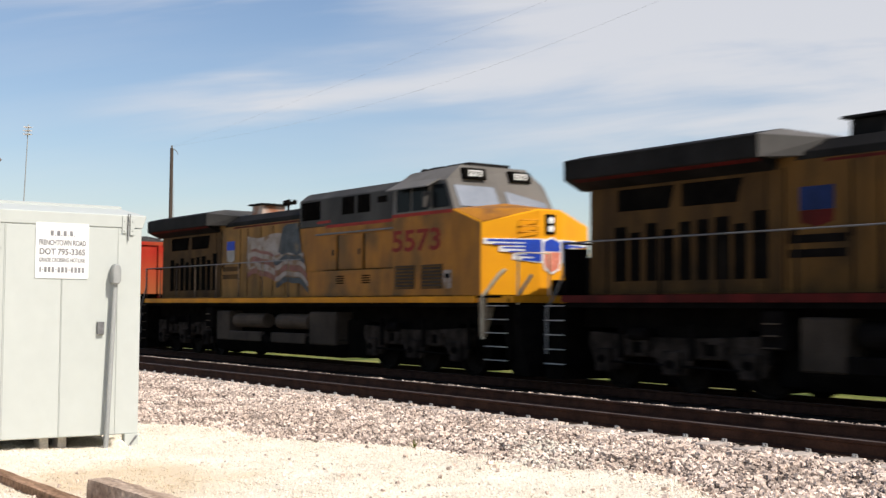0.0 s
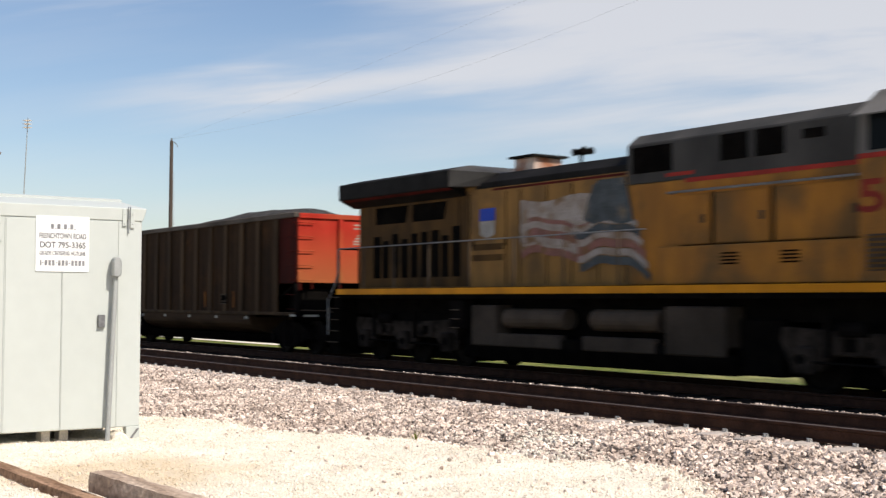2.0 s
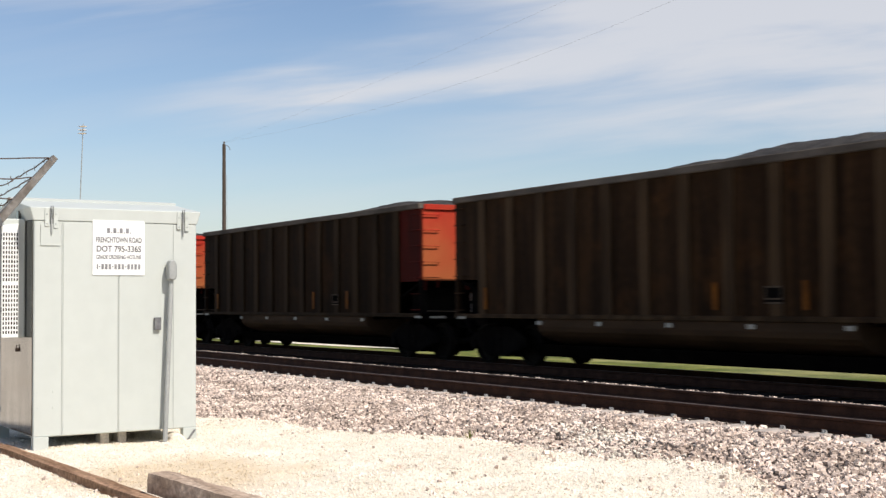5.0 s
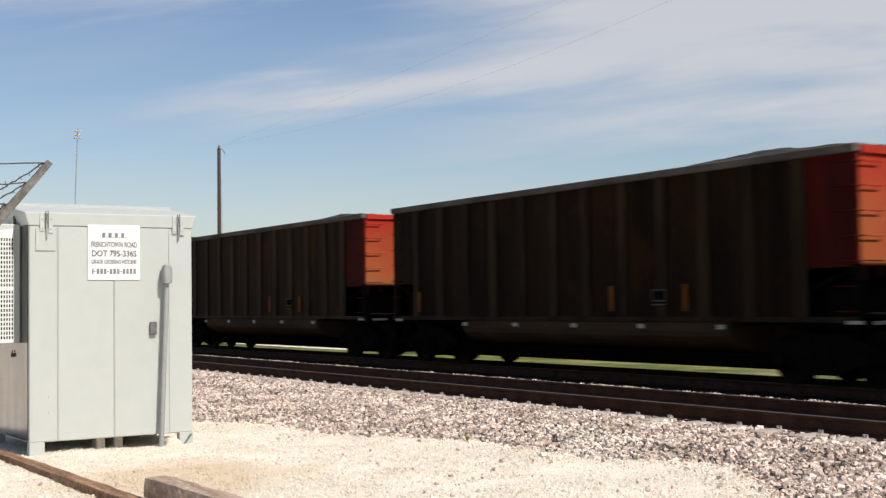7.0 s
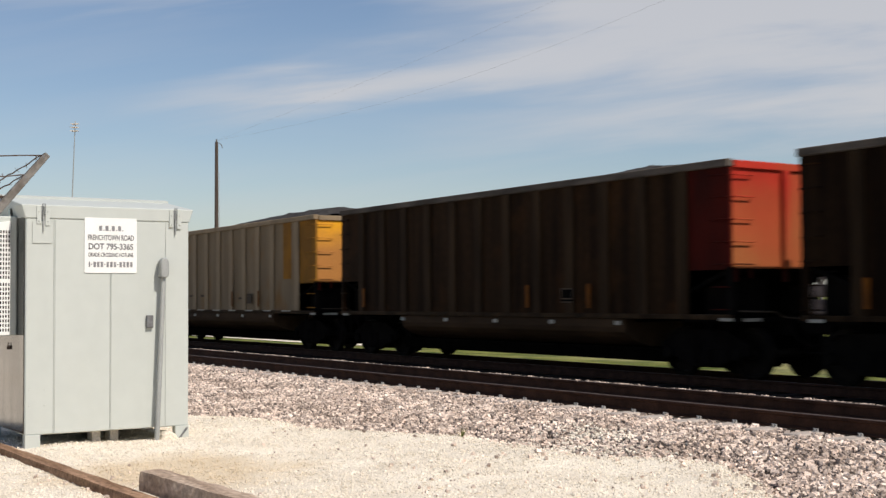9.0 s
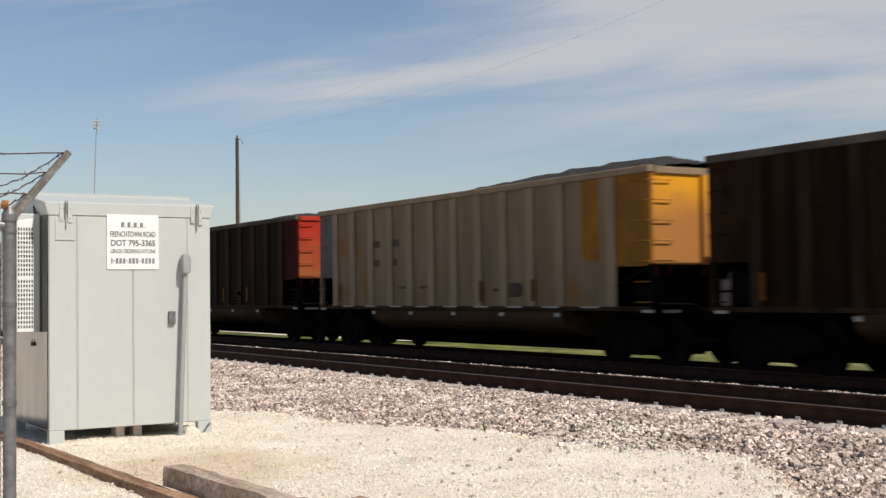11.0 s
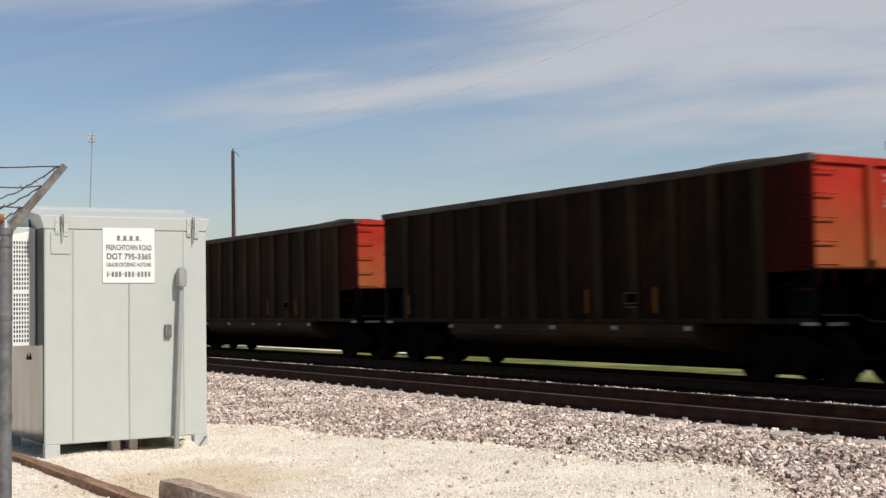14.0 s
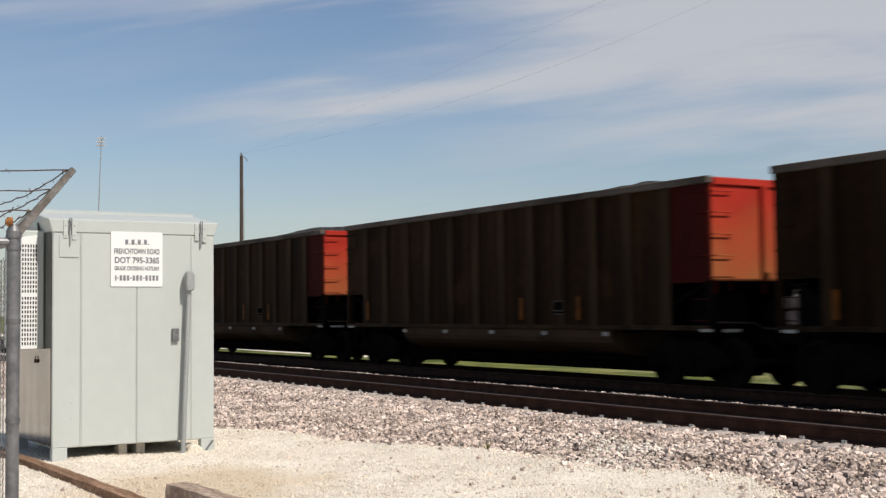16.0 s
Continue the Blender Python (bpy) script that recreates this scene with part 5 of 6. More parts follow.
        for x in (4.75, 5.15, 6.5, 7.0, 7.9, 8.7, 9.5, 10.3):
            part("door_seam", Build().box(x, x + 0.02, min(s * hw, s * (hw + 0.014)), max(s * hw, s * (hw + 0.014)), 1.75, 3.8), "truck", hood)
        for x in (5.2, 6.4, 7.95, 9.35):
            part("door_latch", Build().box(x + 0.06, x + 0.14, min(s * hw, s * (hw + 0.02)), max(s * hw, s * (hw + 0.02)), 2.6, 2.75), "truck", hood)
        # emblem shield and small lettering bars
        k0, k1 = (5.55, 6.11) if clean else (5.48, 6.16)
        sh = part("shield_decal", Build().prism([(k0, 3.45), (k1, 3.45), (k1, 3.17 if clean else 3.06), (k0, 3.17 if clean else 3.06)], "y", min(s * (hw + .004), s * (hw + 0.012)), max(s * (hw + .004), s * (hw + 0.012))), "blue" if clean else "blue_dull", hood)
        part("shield_field", Build().prism([(k0, 3.165 if clean else 3.055), (k1, 3.165 if clean else 3.055), (k1 - 0.02, 2.86), (5.82, 2.78), (k0 + 0.02, 2.86)], "y", min(s * (hw + .004), s * (hw + 0.012)), max(s * (hw + .004), s * (hw + 0.012))), "white_dull" if clean else "redsill", sh)
        for z in (2.52, 2.28):
            part("bar", Build().box(5.25, 6.4, min(s * hw, s * (hw + 0.008)), max(s * hw, s * (hw + 0.008)), z, z + 0.14), "yellow_sooty" if clean else "truck", hood)
        if clean:
            flag_decal(hood, s, bw + 0.012)
    # stack, horn
    part("smokestack", Build().prism([(-0.42, 4.2), (0.42, 4.2), (0.4, 4.58), (-0.4, 4.58)], "x", 6.0, 6.72), "stack" if clean else "roof", g, "heat-stained exhaust stack", bevel=0.03)
    part("stack_rim", Build().box(5.9, 6.82, -0.5, 0.5, 4.58, 4.625), "roof", g)
    horn = part("horn", Build().tube((8.05, -0.2, 4.2), (8.05, -0.2, 4.5), 0.035), "black", g)
    part("manifold", Build().tube((8.05, -0.32, 4.53), (8.05, -0.08, 4.53), 0.04), "black", horn)
    for y, d in ((-0.3, 1), (-0.2, -1), (-0.1, 1)):
        part("bell", Build().tube((8.05, y, 4.55), (8.05 + d * 0.22, y, 4.57), 0.03, 0.085, 10), "black", horn)
    # tall blower and inverter section
    part("blower_hood", Build().box(10.4, 15.95, -bw, bw, 1.69, 3.62), body, g, bevel=0.02)
    up = part("blower_top", Build().prism([(-bw, 3.62), (bw, 3.62), (bw, 4.38), (bw - 0.3, 4.60), (-bw + 0.3, 4.60), (-bw, 4.38)], "x", 10.35, 15.95), "grey", g, "grey upper hood", bevel=0.02)
    for s in (-1, 1):
        ya, yb = sorted((s * bw, s * (bw + 0.012)))
        part("red_line", Build().box(11.9, 15.9, ya, yb, 3.56, 3.64), "redline", g)
        part("red_line", Build().box(11.4, 12.1, ya, yb, 3.70, 3.77), "redline", g)
        part("intake_screen", Build().box(10.5, 11.55, ya, yb, 3.82, 4.32), "black", up)
        for x in (12.75, 13.55):
            part("vent_window", Build().box(x, x + 0.62, ya, yb, 3.88, 4.34), "black", up)
        part("small_plate", Build().box(14.55, 15.0, ya, yb, 4.08, 4.24), "truck", up)
        # equipment lockers
        la, lb = sorted((s * 1.05, s * 1.36))
        lock = part("locker", Build().box(11.5, 16.0, la, lb, 1.69, 2.38), body, g, bevel=0.02)
        for x in (13.05, 14.35):
            for k in range(4):
                part("slat", Build().box(x, x + 0.38, min(s * 1.36, s * 1.372), max(s * 1.36, s * 1.372), 2.03 + k * 0.06, 2.06 + k * 0.06), "black", lock)
        for x0, x1 in ((11.75, 12.5), (12.62, 13.86), (13.98, 15.75)):
            dr = part("hood_door", Build().box(x0, x1, min(s * bw, s * (bw + 0.03)), max(s * bw, s * (bw + 0.03)), 2.42, 3.33), body, g, bevel=0.01)
            part("door_seam", Build().box(x1 + 0.03, x1 + 0.09, min(s * bw, s * (bw + 0.012)), max(s * bw, s * (bw + 0.012)), 2.4, 3.35), "truck", dr)
            part("door_latch", Build().box(x1 - 0.2, x1 - 0.12, min(s * (bw + 0.03), s * (bw + 0.05)), max(s * (bw + 0.03), s * (bw + 0.05)), 2.8, 2.95), tank, dr)
            part("lower_seam", Build().box(x0, x1, min(s * bw, s * (bw + 0.012)), max(s * bw, s * (bw + 0.012)), 2.385, 2.415), "truck", dr)
        part("grab_rail", Build().tube((11.6, s * 1.2, 3.38), (15.9, s * 1.2, 3.38), 0.022).tube((11.6, s * bw, 3.38), (11.6, s * 1.2, 3.38), 0.022), "galv", g)
    # cab
    cw = 1.48
    cab = part("cab", Build().prism([(15.95, 1.69), (18.55, 1.69), (18.55, 3.66), (15.95, 3.66)], "y", -cw, cw), body, g, "yellow cab side", bevel=0.02)
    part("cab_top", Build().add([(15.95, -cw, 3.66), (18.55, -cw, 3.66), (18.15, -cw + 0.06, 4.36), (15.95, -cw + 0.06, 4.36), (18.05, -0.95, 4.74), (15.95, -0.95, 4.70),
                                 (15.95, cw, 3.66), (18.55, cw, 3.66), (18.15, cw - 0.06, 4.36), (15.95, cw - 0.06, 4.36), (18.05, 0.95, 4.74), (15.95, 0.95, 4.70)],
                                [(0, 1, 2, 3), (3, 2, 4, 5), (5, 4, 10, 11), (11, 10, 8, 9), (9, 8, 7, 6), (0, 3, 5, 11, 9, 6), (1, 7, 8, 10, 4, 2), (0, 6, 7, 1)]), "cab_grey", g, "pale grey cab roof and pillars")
    for s in (-1, 1):
        part("red_line", Build().box(15.96, 18.5, min(s * cw, s * (cw + 0.01)), max(s * cw, s * (cw + 0.01)), 3.58, 3.66), "redline", g)
        ws = s * (cw - 0.02)
        for x0, x1 in ((16.15, 16.75), (16.82, 17.5)):
            part("side_window", Build().box(x0, x1, min(ws, ws + s * 0.03), max(ws, ws + s * 0.03), 3.70, 4.26), "glass", g)
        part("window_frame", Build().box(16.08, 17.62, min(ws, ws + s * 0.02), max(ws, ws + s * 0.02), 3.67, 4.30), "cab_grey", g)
        part("front_quarter_window", Build().prism([(17.7, 3.72), (18.38, 3.72), (18.12, 4.26), (17.7, 4.26)], "y", min(ws, ws + s * 0.03), max(ws, ws + s * 0.03)), "glass", g)
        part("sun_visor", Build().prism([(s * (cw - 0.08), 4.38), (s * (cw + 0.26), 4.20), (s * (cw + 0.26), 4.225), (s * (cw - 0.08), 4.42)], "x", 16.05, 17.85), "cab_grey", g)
        part("mirror", Build().box(17.55, 17.6, min(s * (cw + 0.02), s * (cw + 0.2)), max(s * (cw + 0.02), s * (cw + 0.2)), 3.75, 4.1), "grey", g)
        # windscreen panes and number boards, tilted with the front
        y0, y1 = sorted((s * 0.14, s * 1.28))
        part("windscreen", Build().add([(18.535, y0, 3.74), (18.535, y1, 3.74), (18.24, y1 * 0.97, 4.24), (18.24, y0, 4.24), (18.50, y0, 3.72), (18.50, y1, 3.72), (18.2, y1 * 0.97, 4.24), (18.2, y0, 4.24)],
                                       [(0, 1, 2, 3), (4, 7, 6, 5), (0, 4, 5, 1), (3, 2, 6, 7), (0, 3, 7, 4), (1, 5, 6, 2)]), "windscreen", g, "pale reflecting windscreen")
        y0, y1 = sorted((s * 0.35, s * 0.98))
        nb = part("number_board", Build().prism([(18.10, 4.40), (18.26, 4.40), (18.20, 4.66), (18.05, 4.66)], "y", y0, y1), "black", g, bevel=0.01)
        if clean:
            o = text_part("board_number", "5573", 0.2, Matrix.Identity(4), "sign", nb, 0.001)
            o.data.transform(Matrix(((0, -0.22, 1, 18.236), (1, 0, 0, (y0 + y1) / 2), (0, 1, 0, 4.53), (0, 0, 0, 1))))
        # number on the cab side
        o = text_part("cab_number", "5573" if clean else "", 0.72, Matrix.Identity(4), "number", g, 0.002) if clean else None
        if o:
            xs = [v.co.x for v in o.data.vertices]
            k = 2.05 / (max(xs) - min(xs))
            m = Matrix(((1 if s < 0 else -1, 0, 0, 17.0), (0, 0, -1 if s < 0 else 1, s * (cw + 0.006)), (0, 1, 0, 2.98), (0, 0, 0, 1)))
            o.data.transform(m @ Matrix.Diagonal((k, 0.98, 1, 1)))
        for x in (16.0, 17.15):
            gr = part("cab_vent", Build().box(x + 0.1, x + 0.95, min(s * (cw + 0.002), s * (cw + 0.012)), max(s * (cw + 0.002), s * (cw + 0.012)), 1.86, 2.42), tank, g)
            for k in range(7):
                part("slat", Build().box(x + 0.1, x + 0.95, min(s * (cw + 0.012), s * (cw + 0.025)), max(s * (cw + 0.012), s * (cw + 0.025)), 1.88 + 0.08 * k, 1.91 + 0.08 * k), "yellow_grimy", gr)
        part("notice", Build().box(18.15, 18.45, min(s * cw, s * (cw + 0.008)), max(s * cw, s * (cw + 0.008)), 1.86, 2.28), "flag_pale", g)
        part("bar", Build().box(18.2, 18.4, min(s * cw, s * (cw + 0.01)), max(s * cw, s * (cw + 0.01)), 2.1, 2.2), "truck", g)
    part("roof_unit", Build().box(16.1, 16.7, -0.5, 0.5, 4.68, 4.86).box(16.95, 17.9, -0.6, 0.6, 4.7, 4.84).box(16.3, 16.5, -0.9, -0.6, 4.68, 4.78), "roof", g, "roof cooling units", bevel=0.02)
    # short nose: side cheeks, three front facets and a sloping top
    nz0 = 1.69
    v = [(18.5, -1.5, nz0), (19.56, -1.48, nz0), (20.20, -0.34, nz0), (20.20, 0.34, nz0), (19.72, 1.52, nz0), (18.5, 1.5, nz0),
         (18.5, -1.5, 3.66), (19.53, -1.46, 3.31), (20.16, -0.30, 3.61), (20.16, 0.30, 3.61), (19.69, 1.50, 3.31), (18.5, 1.5, 3.66), (18.5, 0, 3.84)]
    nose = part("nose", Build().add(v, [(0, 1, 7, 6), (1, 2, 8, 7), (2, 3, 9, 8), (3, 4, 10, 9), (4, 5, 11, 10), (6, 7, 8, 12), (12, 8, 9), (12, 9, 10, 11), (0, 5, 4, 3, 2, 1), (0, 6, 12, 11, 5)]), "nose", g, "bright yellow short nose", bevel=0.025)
    part("nose_top", Build().add([(18.52, -1.47, 3.664), (19.55, -1.43, 3.334), (20.12, -0.29, 3.619), (20.12, 0.29, 3.619), (18.52, 0, 3.853),
                                  (18.52, -1.47, 3.63), (19.55, -1.43, 3.30), (20.12, -0.29, 3.59), (20.12, 0.29, 3.59), (18.52, 0, 3.80)],
                                 [(0, 1, 2, 4), (4, 2, 3), (5, 9, 7, 6), (9, 8, 7), (0, 5, 6, 1), (1, 6, 7, 2), (2, 7, 8, 3), (3, 8, 9, 4), (4, 9, 5, 0)]), "nose_top", nose, "soiled anti-slip nose top")
    # cheek plates lay the darker side yellow, shade included, over the nose
    for s in (-1, 1):
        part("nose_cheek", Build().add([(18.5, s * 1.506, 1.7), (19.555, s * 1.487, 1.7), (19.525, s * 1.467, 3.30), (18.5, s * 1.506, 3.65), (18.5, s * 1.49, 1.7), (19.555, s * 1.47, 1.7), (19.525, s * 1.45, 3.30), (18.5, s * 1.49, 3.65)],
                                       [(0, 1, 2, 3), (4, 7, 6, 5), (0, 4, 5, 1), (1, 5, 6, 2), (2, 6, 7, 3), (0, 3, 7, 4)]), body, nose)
    part("headlight_plate", Build().box(20.14, 20.21, -0.17, 0.10, 3.06, 3.50), "black", nose, bevel=0.01)
    for z in (3.18, 3.37):
        part("headlight", Build().tube((20.205, -0.035, z), (20.225, -0.035, z), 0.075, n=14), "lamp", nose)
    # winged emblem in plain shapes
    part("emblem_edge", Build().prism([(-0.27, 2.90), (0.0, 3.0), (0.27, 2.90), (0.29, 2.6), (0.22, 2.28), (0.0, 2.17), (-0.22, 2.28), (-0.29, 2.6)], "x", 20.17, 20.21), "white", nose)
    part("emblem_shield", Build().prism([(-0.23, 2.66), (0.23, 2.66), (0.23, 2.5), (0.18, 2.31), (0.0, 2.22), (-0.18, 2.31), (-0.23, 2.5)], "x", 20.21, 20.218), "emblem_red", nose)
    part("emblem_top", Build().prism([(-0.23, 2.88), (0.0, 2.96), (0.23, 2.88), (0.23, 2.68), (-0.23, 2.68)], "x", 20.21, 20.218), "blue", nose)

    def feather(s, y_in, y_out, z0, z1, mat, lift):
        b = Build()
        pts = [(y_in, z0, z1)] + ([(0.36, z0, z1)] if y_out > 0.36 else []) + [(y_out, z0 + 0.35 * (z1 - z0), z1)]
        for (ya, a0, a1), (yb, b0, b1) in zip(pts, pts[1:]):
            xa, xb = (20.19 + lift - max(0, y - 0.34) * (0.561 if s < 0 else 0.40) for y in (ya, yb))
            b.add([(xa, s * ya, a0), (xb, s * yb, b0), (xb, s * yb, b1), (xa, s * ya, a1), (xa - 0.03, s * ya, a0), (xb - 0.03, s * yb, b0), (xb - 0.03, s * yb, b1), (xa - 0.03, s * ya, a1)],
                  [(0, 1, 2, 3), (4, 7, 6, 5), (0, 4, 5, 1), (3, 2, 6, 7), (0, 3, 7, 4), (1, 5, 6, 2)])
        return part("emblem_feather", b, mat, nose)

    for s in (-1, 1):
        feather(s, 0.22, 1.42, 2.76, 2.95, "white", 0.008)
        feather(s, 0.22, 1.12, 2.60, 2.78, "white", 0.007)
        feather(s, 0.22, 0.86, 2.42, 2.62, "white", 0.006)
        for y_out, z0, z1 in ((1.36, 2.86, 2.93), (1.24, 2.79, 2.84), (1.06, 2.71, 2.76), (0.94, 2.63, 2.68), (0.80, 2.55, 2.60), (0.68, 2.45, 2.52)):
            feather(s, 0.30, y_out, z0, z1, "blue", 0.014)
        feather(s, 0.30, 0.62, 2.48, 2.91, "blue", 0.017)
    for z in (3.1, 3.22, 3.36):
        part("nose_grab", Build().path([(19.96, -0.70, z), (20.05, -0.72, z), (20.2, -0.36, z), (20.14, -0.34, z)], 0.014), "nose", nose)
    part("nose_box", Build().box(20.19, 20.36, 0.0, 0.32, 1.72, 2.05), "black", nose, bevel=0.02)
    # front platform, steps, pilot
    part("front_platform", Build().box(19.45, 20.75, -1.5, 1.5, 1.54, 1.685), "stripe" if clean else "redsill", g)
    for s in (-1, 1):
        for k in range(5):
            z = 0.30 + k * 0.29
            st = part("step", Build().box(19.75, 20.55, min(s * 1.15, s * 1.5), max(s * 1.15, s * 1.5), z, z + 0.025), "black", g)
            part("step_edge", Build().box(19.75, 20.55, min(s * 1.5, s * 1.515), max(s * 1.5, s * 1.515), z, z + 0.022), "step_white", st)
            st = part("step", Build().box(-0.55, 0.05, min(s * 1.15, s * 1.5), max(s * 1.15, s * 1.5), z, z + 0.025), "black", g)
            part("step_edge", Build().box(-0.55, 0.05, min(s * 1.5, s * 1.515), max(s * 1.5, s * 1.515), z, z + 0.022), "dusty" if clean else "step_white", st)
        part("step_side", Build().add([(19.58, s * 1.53, 1.64), (19.84, s * 1.53, 1.64), (19.78, s * 1.53, 0.8), (19.60, s * 1.53, 0.8), (19.58, s * 1.24, 1.64), (19.84, s * 1.24, 1.64), (19.78, s * 1.46, 0.8), (19.60, s * 1.46, 0.8)],
                                      [(0, 1, 2, 3), (4, 7, 6, 5), (0, 4, 5, 1), (1, 5, 6, 2), (2, 6, 7, 3), (3, 7, 4, 0)]), "tan_rail" if clean else "black", g)
        part("step_side", Build().box(20.55, 20.62, min(s * 1.15, s * 1.5), max(s * 1.15, s * 1.5), 0.28, 1.62), "black", g)
        part("front_rail", Build().path([(19.7, s * 1.5, 0.75), (19.7, s * 1.5, 1.7), (20.0, s * 1.3, 2.14), (20.1, s * 1.22, 2.26)], 0.045), "cream" if clean else "black", g)
        part("front_rail", Build().path([(20.3, s * 0.98, 1.72), (20.38, s * 0.93, 1.88), (20.52, s * 0.82, 2.14)], 0.042), "cream" if clean else "black", g)
        part("front_rail", Build().path([(20.72, s * 1.35, 0.8), (20.72, s * 1.35, 2.6), (20.72, s * 0.5, 2.6), (20.72, s * 0.5, 1.6)], 0.025), "cream" if clean else "black", g)
        part("rear_rail", Build().path([(-0.5, s * 1.5, 0.5), (-0.5, s * 1.5, 1.4), (-0.2, s * 1.5, 1.75), (0.02, s * 1.5, 2.1), (0.02, s * 1.5, 2.72)], 0.025), "galv", g)
        part("rear_rail", Build().path([(0.03, s * 1.5, 2.72), (0.03, s * 0.35, 2.72), (0.03, s * 0.35, 1.69)], 0.025), "truck", g)
        part("rear_rail", Build().path([(0.03, s * 0.9, 2.72), (0.03, s * 0.9, 1.69)], 0.02), "truck", g)
        # long side handrail
        part("side_rail", Build().tube((0.05, s * 1.5, 2.72), (11.3, s * 1.5, 2.72), 0.015), "galv", g, "thin grey side handrail")
        post = Build().tube((0, s * 1.5, 1.60), (0, s * 1.5, 2.72), 0.02, n=6).mesh("rail_post")
        for x in (0.06, 1.3, 2.7, 4.2, 5.8, 7.4, 9.0, 10.6):
            part("rail_post", post, "dusty" if clean else tank, g).location.x = x
        # fuel tank, air tanks
    part("fuel_tank", Build().prism([(-1.42, 0.40), (-1.25, 0.1), (1.25, 0.1), (1.42, 0.40), (1.42, 0.62), (-1.42, 0.62)], "x", 5.85, 13.2), "black", g, "near-black fuel tank", bevel=0.03)
    part("tank_core", Build().box(6.7, 11.8, -1.0, 1.0, 0.6, 1.3), "black", g)
    for x0, x1 in ((5.8, 6.7), (11.75, 13.2)):
        part("tank_box", Build().box(x0, x1, -1.45, 1.45, 0.42, 1.3), "tank", g, bevel=0.03)
    for s in (-1, 1):
        for x0, x1 in ((6.85, 8.85), (9.65, 11.5)):
            part("air_tank", Build().tube((x0, s * 1.2, 1.02), (x1, s * 1.2, 1.02), 0.215, n=16), "dusty" if clean else tank, g, bevel=0.02)
            part("tank_skirt", Build().box(x0 - 0.15, x1, min(s * 1.3, s * 1.46), max(s * 1.3, s * 1.46), 0.42, 0.70), tank, g, bevel=0.02)
        for k in range(3):
            rung = part("side_step", Build().box(5.1, 5.42, min(s * 1.2, s * 1.5), max(s * 1.2, s * 1.5), 0.78 + 0.2 * k, 0.8 + 0.2 * k), "black", g)
            part("step_edge", Build().box(5.1, 5.42, min(s * 1.5, s * 1.515), max(s * 1.5, s * 1.515), 0.775 + 0.2 * k, 0.8 + 0.2 * k), "dusty", rung)
        part("bell_box", Build().box(5.0, 5.5, min(s * 1.1, s * 1.46), max(s * 1.1, s * 1.46), 0.75, 1.4), "truck", g, bevel=0.02)
    for tx in (2.75, 16.5):
        for s in (-1, 1):
            yy = s * 1.1
            outline = [(tx - 2.35, 0.75), (tx - 2.1, 0.26), (tx - 1.55, 0.26), (tx - 1.3, 0.52), (tx - 0.5, 0.52), (tx - 0.28, 0.22), (tx + 0.28, 0.22), (tx + 0.5, 0.52), (tx + 1.3, 0.52), (tx + 1.55, 0.26), (tx + 2.1, 0.26), (tx + 2.35, 0.75), (tx + 2.3, 0.98), (tx + 0.6, 0.90), (tx - 0.6, 0.90), (tx - 2.3, 0.98)]
            t = part("truck_frame", Build().prism(outline, "y", yy - 0.08, yy + 0.08), "truck_dusty", g, "dusty three-axle truck frame", bevel=0.02)
            for k in (-1.83, 0, 1.83):
                part("journal_box", Build().box(tx + k - 0.2, tx + k + 0.2, min(yy + s * 0.05, yy + s * 0.2), max(yy + s * 0.05, yy + s * 0.2), 0.21, 0.66), "truck_dusty", t, bevel=0.03)
                part("damper", Build().tube((tx + k + 0.5, yy + s * 0.15, 0.5), (tx + k + 0.55, yy + s * 0.2, 1.15), 0.05, n=8), "truck", t)
            for k in (-1.15, -0.7, 0.7, 1.15):
                part("coil_spring", Build().tube((tx + k, yy + s * 0.1, 0.56), (tx + k, yy + s * 0.1, 0.84), 0.085, n=10), "truck_dusty", t)
            for k, w, z0, z1 in ((-0.92, 0.36, 0.60, 0.80), (0.92, 0.36, 0.60, 0.80), (-1.83, 0.12, 0.38, 0.54), (0, 0.12, 0.34, 0.50), (1.83, 0.12, 0.38, 0.54)):
                hole = [(tx + k - w, z0 + 0.06), (tx + k - w + 0.08, z0), (tx + k + w - 0.08, z0), (tx + k + w, z0 + 0.06), (tx + k + w, z1 - 0.06), (tx + k + w - 0.08, z1), (tx + k - w + 0.08, z1), (tx + k - w, z1 - 0.06)]
                face = yy + s * (0.084 if abs(w - 0.36) < 0.01 else 0.203)
                part("frame_opening", Build().prism(hole, "y", face - 0.004, face + 0.004), "black", t)
            part("brake_link", Build().tube((tx - 2.0, yy + s * 0.13, 0.42), (tx + 2.0, yy + s * 0.13, 0.36), 0.022), "truck", t)
            part("brake_cylinder", Build().tube((tx - 1.1, yy + s * 0.1, 0.95), (tx - 0.6, yy + s * 0.1, 0.95), 0.12, n=10), "truck", t)
            part("sand_pipe", Build().path([(tx + 2.4, yy, 1.3), (tx + 2.5, yy, 0.6), (tx + 2.3, yy - s * 0.2, 0.1)], 0.025), "truck", t)
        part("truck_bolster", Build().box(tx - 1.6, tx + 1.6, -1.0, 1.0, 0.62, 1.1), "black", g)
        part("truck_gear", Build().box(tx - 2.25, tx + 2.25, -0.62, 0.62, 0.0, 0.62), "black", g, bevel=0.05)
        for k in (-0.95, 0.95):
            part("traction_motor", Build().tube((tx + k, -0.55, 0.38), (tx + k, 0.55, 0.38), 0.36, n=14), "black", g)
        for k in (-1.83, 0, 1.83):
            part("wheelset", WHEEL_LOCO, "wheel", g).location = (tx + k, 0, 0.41)
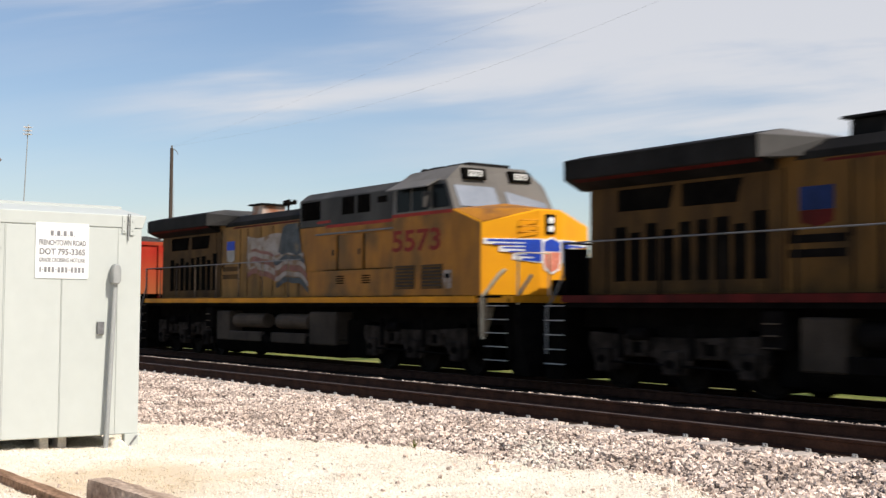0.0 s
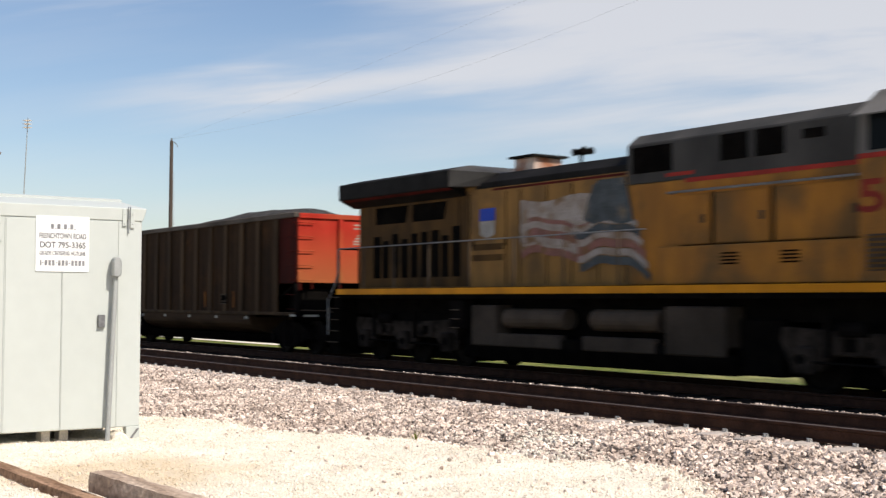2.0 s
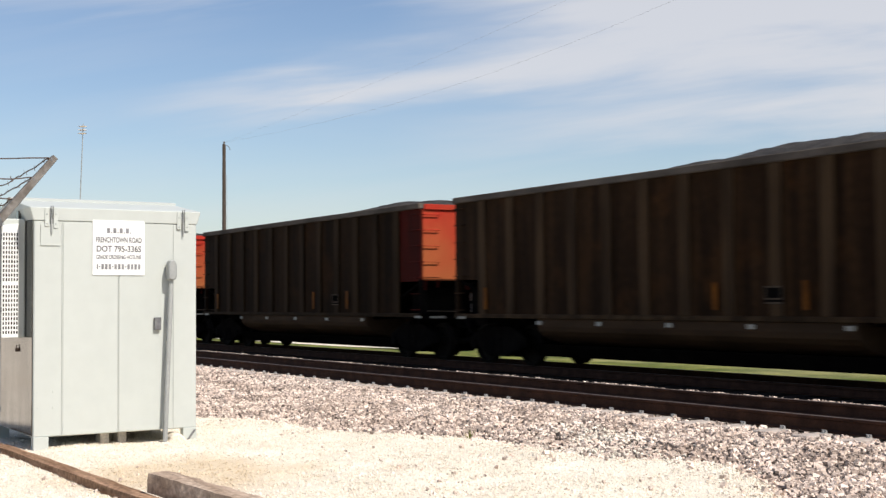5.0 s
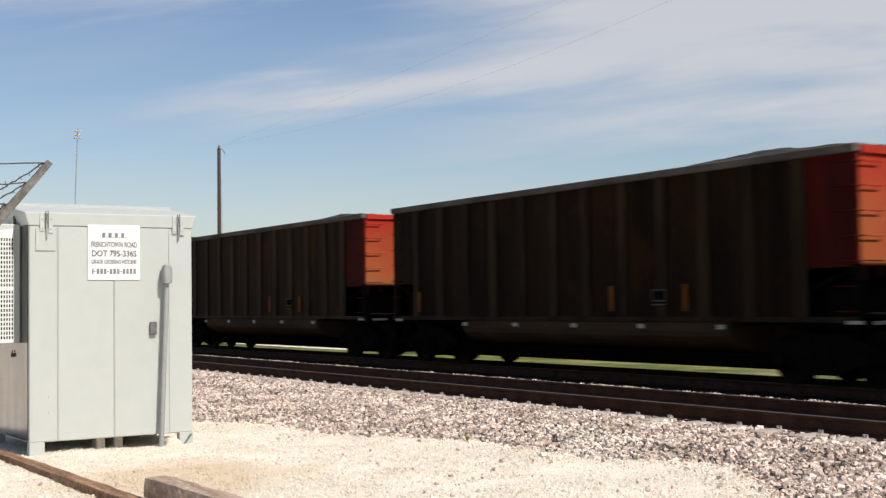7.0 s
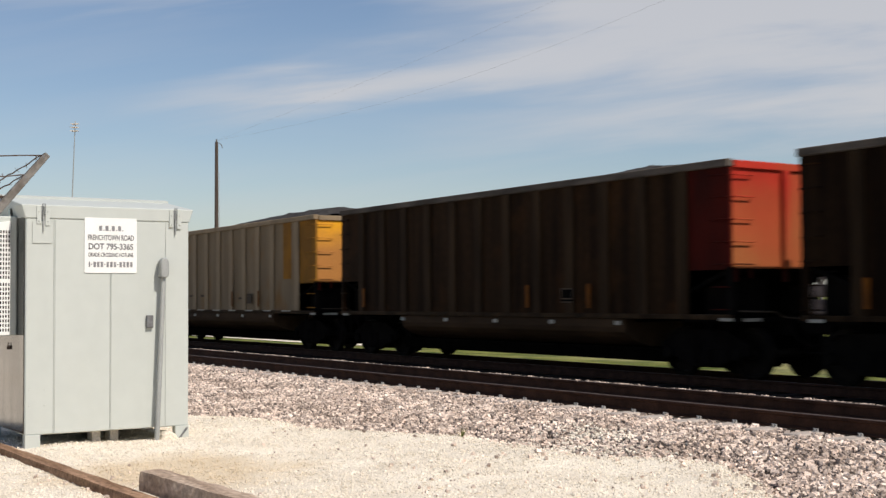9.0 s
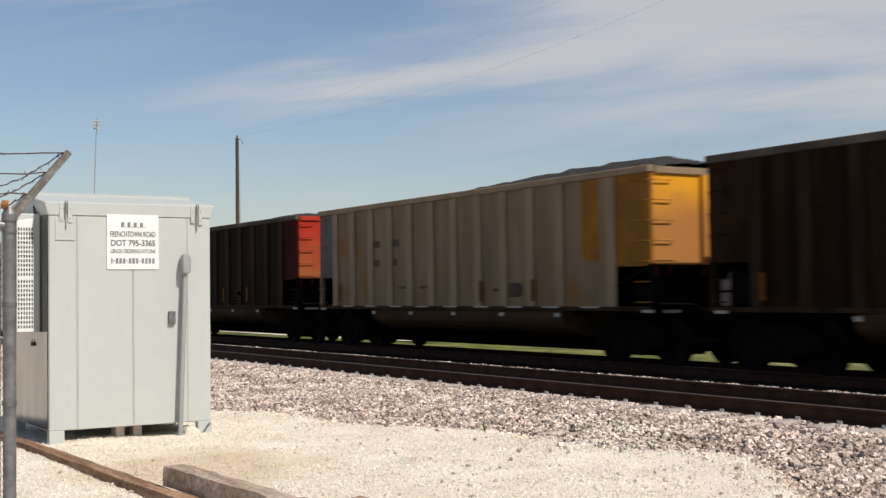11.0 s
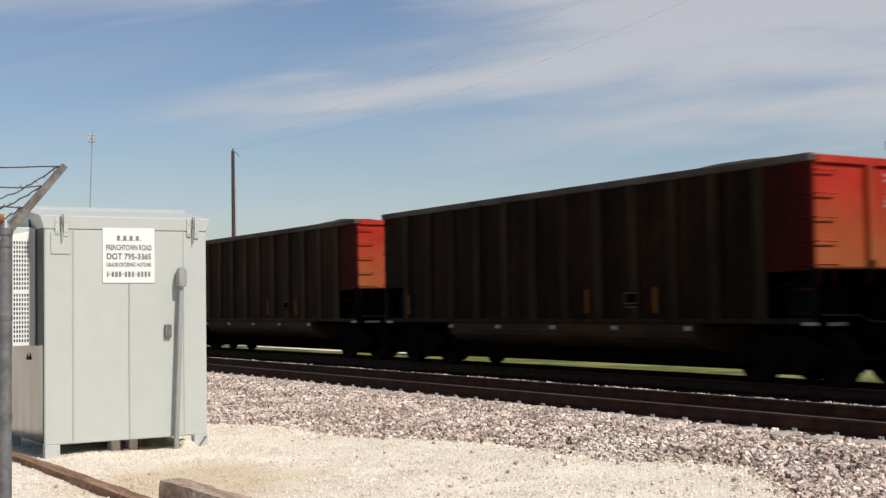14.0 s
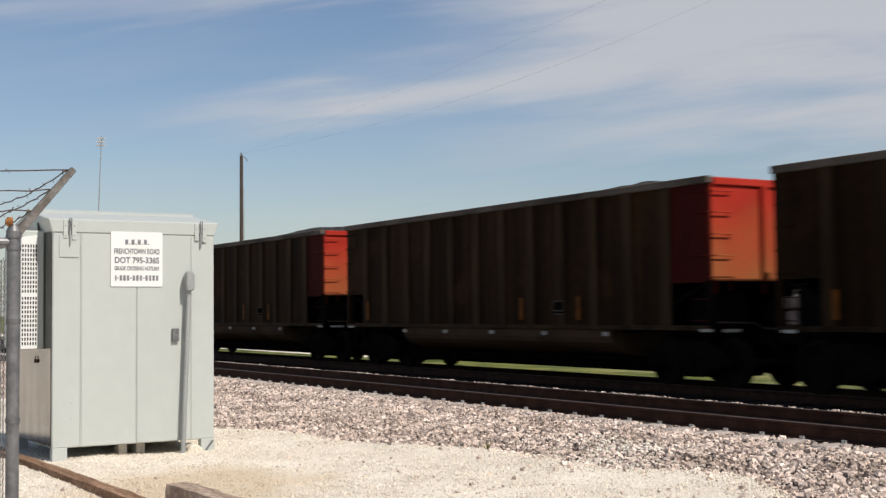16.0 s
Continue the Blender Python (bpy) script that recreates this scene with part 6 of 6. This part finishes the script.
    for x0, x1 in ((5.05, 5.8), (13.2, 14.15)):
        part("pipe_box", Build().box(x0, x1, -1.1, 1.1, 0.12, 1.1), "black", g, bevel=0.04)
    part("pilot", Build().prism([(20.2, 1.5), (20.8, 1.5), (20.9, 0.75), (21.12, 0.25), (21.15, 0.0), (20.62, 0.0), (20.4, 0.4)], "y", -1.4, 1.4), "black", g, bevel=0.02)
    # end sheet, hoses and handbrake housing on the rear platform
    for y in (() if clean else (-1.35, 0.75)):
        part("end_panel", Build().box(-0.12, -0.06, y, y + 0.6, 1.69, 2.62), "black", g, bevel=0.02)
    if not clean:
        part("handbrake_housing", Build().prism([(0.1, 1.69), (0.75, 1.69), (0.75, 2.2), (0.6, 2.45), (0.1, 2.45)], "y", -1.0, -0.4), "truck", g, bevel=0.04)
    for y in (-0.7, -0.5, 0.5, 0.7):
        for x, d in ((20.9, 1), (-0.35, -1)):
            part("air_hose", Build().path([(x, y, 1.0), (x + d * 0.22, y, 0.85), (x + d * 0.3, y * 0.9, 0.55), (x + d * 0.2, y * 0.8, 0.35)], 0.035), "black", g)
    part("rear_pilot", Build().prism([(0.0, 1.5), (-0.3, 1.5), (-0.62, 0.4), (-0.62, 0.0), (-0.1, 0.0)], "y", -1.4, 1.4), "black", g)
    for x0, x1 in ((-1.0, 0.0), (20.6, 21.6)):
        part("coupler", Build().box(x0, x1, -0.1, 0.1, 0.75, 0.95), "truck", g, bevel=0.02)
    return g


def flag_decal(hood, s, y):
    """A faded rippling banner in flat pieces on the hood side."""

    def piece(name, pts, mat, lift):
        ya, yb = sorted((s * (y + lift), s * (y + lift + 0.002)))
        part(name, Build().prism(pts, "y", ya, yb), mat, hood)

    def band(x0, x1, f0, f1, n=16):
        xs = [x0 + (x1 - x0) * i / n for i in range(n + 1)]
        return [(x, f0(x)) for x in xs] + [(x, f1(x)) for x in reversed(xs)]

    def ripple(x):
        return 0.10 * math.sin(x * 2.6 + 0.4) + 0.035 * math.sin(x * 6.1)

    # pale tattered cloth, then stripes that fall away to the rear, then the dark field
    piece("banner_cloth", band(7.05, 9.3, lambda x: 2.42 + ripple(x) + 0.05 * math.sin(x * 11), lambda x: 3.52 + 0.05 * math.sin(x * 3)), "flag_pale", 0.0)
    for k, (z, h, m) in enumerate(((2.30, 0.16, "flag_red"), (2.52, 0.14, "flag_pale"), (2.66, 0.16, "flag_red"), (2.96, 0.09, "flag_red"))):
        piece("banner_stripe", band(7.1 + 0.08 * k, 9.3, lambda x: z + ripple(x), lambda x: z + h + ripple(x)), m, 0.002 + 0.001 * k)
    for k, (z, h, m) in enumerate(((2.12, 0.16, "flag_dark"), (2.30, 0.14, "flag_pale"), (2.46, 0.16, "flag_red"), (2.63, 0.13, "flag_pale"), (2.77, 0.14, "flag_dark"), (2.92, 0.12, "flag_pale"))):
        def low(x):
            return z + ripple(x) * 1.3 - 0.13 * (x - 9.2)
        piece("banner_stripe", band(9.0 - 0.04 * k, 11.0 - 0.07 * k, low, lambda x: low(x) + h), m, 0.007 + 0.001 * k)
    piece("banner_field", [(9.2, 3.3), (9.4, 3.7), (9.6, 3.79), (10.3, 3.79), (10.42, 3.4), (10.55, 2.93), (10.2, 2.88), (9.8, 2.98), (9.4, 2.92), (9.1, 3.02)], "flag_dark", 0.014)


# pale base colour stands in for sky mirrored in the glass
M["windscreen"] = material("sky_reflecting_windscreen", (0.40, 0.42, 0.43), (0.33, 0.35, 0.36), 0.15, 0.5, scale=2, fine=0.03, spec=0.8)



def retone(car, word):
    """Gives a car its own tone of the brown steel."""
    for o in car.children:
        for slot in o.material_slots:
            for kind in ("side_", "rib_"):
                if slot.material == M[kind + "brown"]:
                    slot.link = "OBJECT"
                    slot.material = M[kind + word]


first_car = coal_car()
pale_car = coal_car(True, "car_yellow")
cars = []
for i in range(7):
    if i == 3:
        cars.append(pale_car)
    elif i == 0:
        cars.append(first_car)
    else:
        c = copy_thing(first_car, Matrix.Identity(4))
        for o in c.children:
            if o.name.startswith("coal_load"):
                o.data = coal_mesh(i + 1 if i < 6 else 2)
                o.data.materials.append(M["coal"])
        cars.append(c)
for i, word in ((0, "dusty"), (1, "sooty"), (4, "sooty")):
    retone(cars[i], word)
loco_b = locomotive(True)
loco_a = locomotive(False)

make_track("track_front", "front railway track on concrete ties with rusty rails", NEAR_RAIL, FAR_RAIL, FRONT_TOP, -115, 8)
make_track("track_train", "second railway track carrying the coal train", TRAIN_Y - 0.72, TRAIN_Y + 0.72, RAIL_Z, -180, 120, "tie_shaded")
strew()

# ---- what moves ----
FRONT0 = -26.34 + CAR_P - 6.676 * 5      # front edge of the first car at the start


def run(t):
    """Metres that the train has gone by t."""
    return 6.676 * t + 0.9 * max(0.0, (t - 5) / 11) ** 1.3


def motions():
    times = [float(i) for i in range(17)]
    for i, c in enumerate(cars):
        x = FRONT0 - CAR_P * i - CAR_L / 2
        walk(c, [(t, pose(x + run(t), TRAIN_Y, 0)) for t in times])
    for g, x in ((loco_b, FRONT0 + 2.33), (loco_a, FRONT0 + 2.33 + 22.35)):
        walk(g, [(t, pose(x + run(t), TRAIN_Y, 0)) for t in times])
    for thing in (*cars, loco_a, loco_b):
        for w in thing.children:
            if w.name.startswith("wheelset"):
                x, y, z = w.location
                rows = [(k * 0.1, pose(x, y, z, 0, math.degrees(run(k * 0.1) / (z - RAIL_Z)), 0)) for k in range(161)]
                walk(w, rows)


motions()
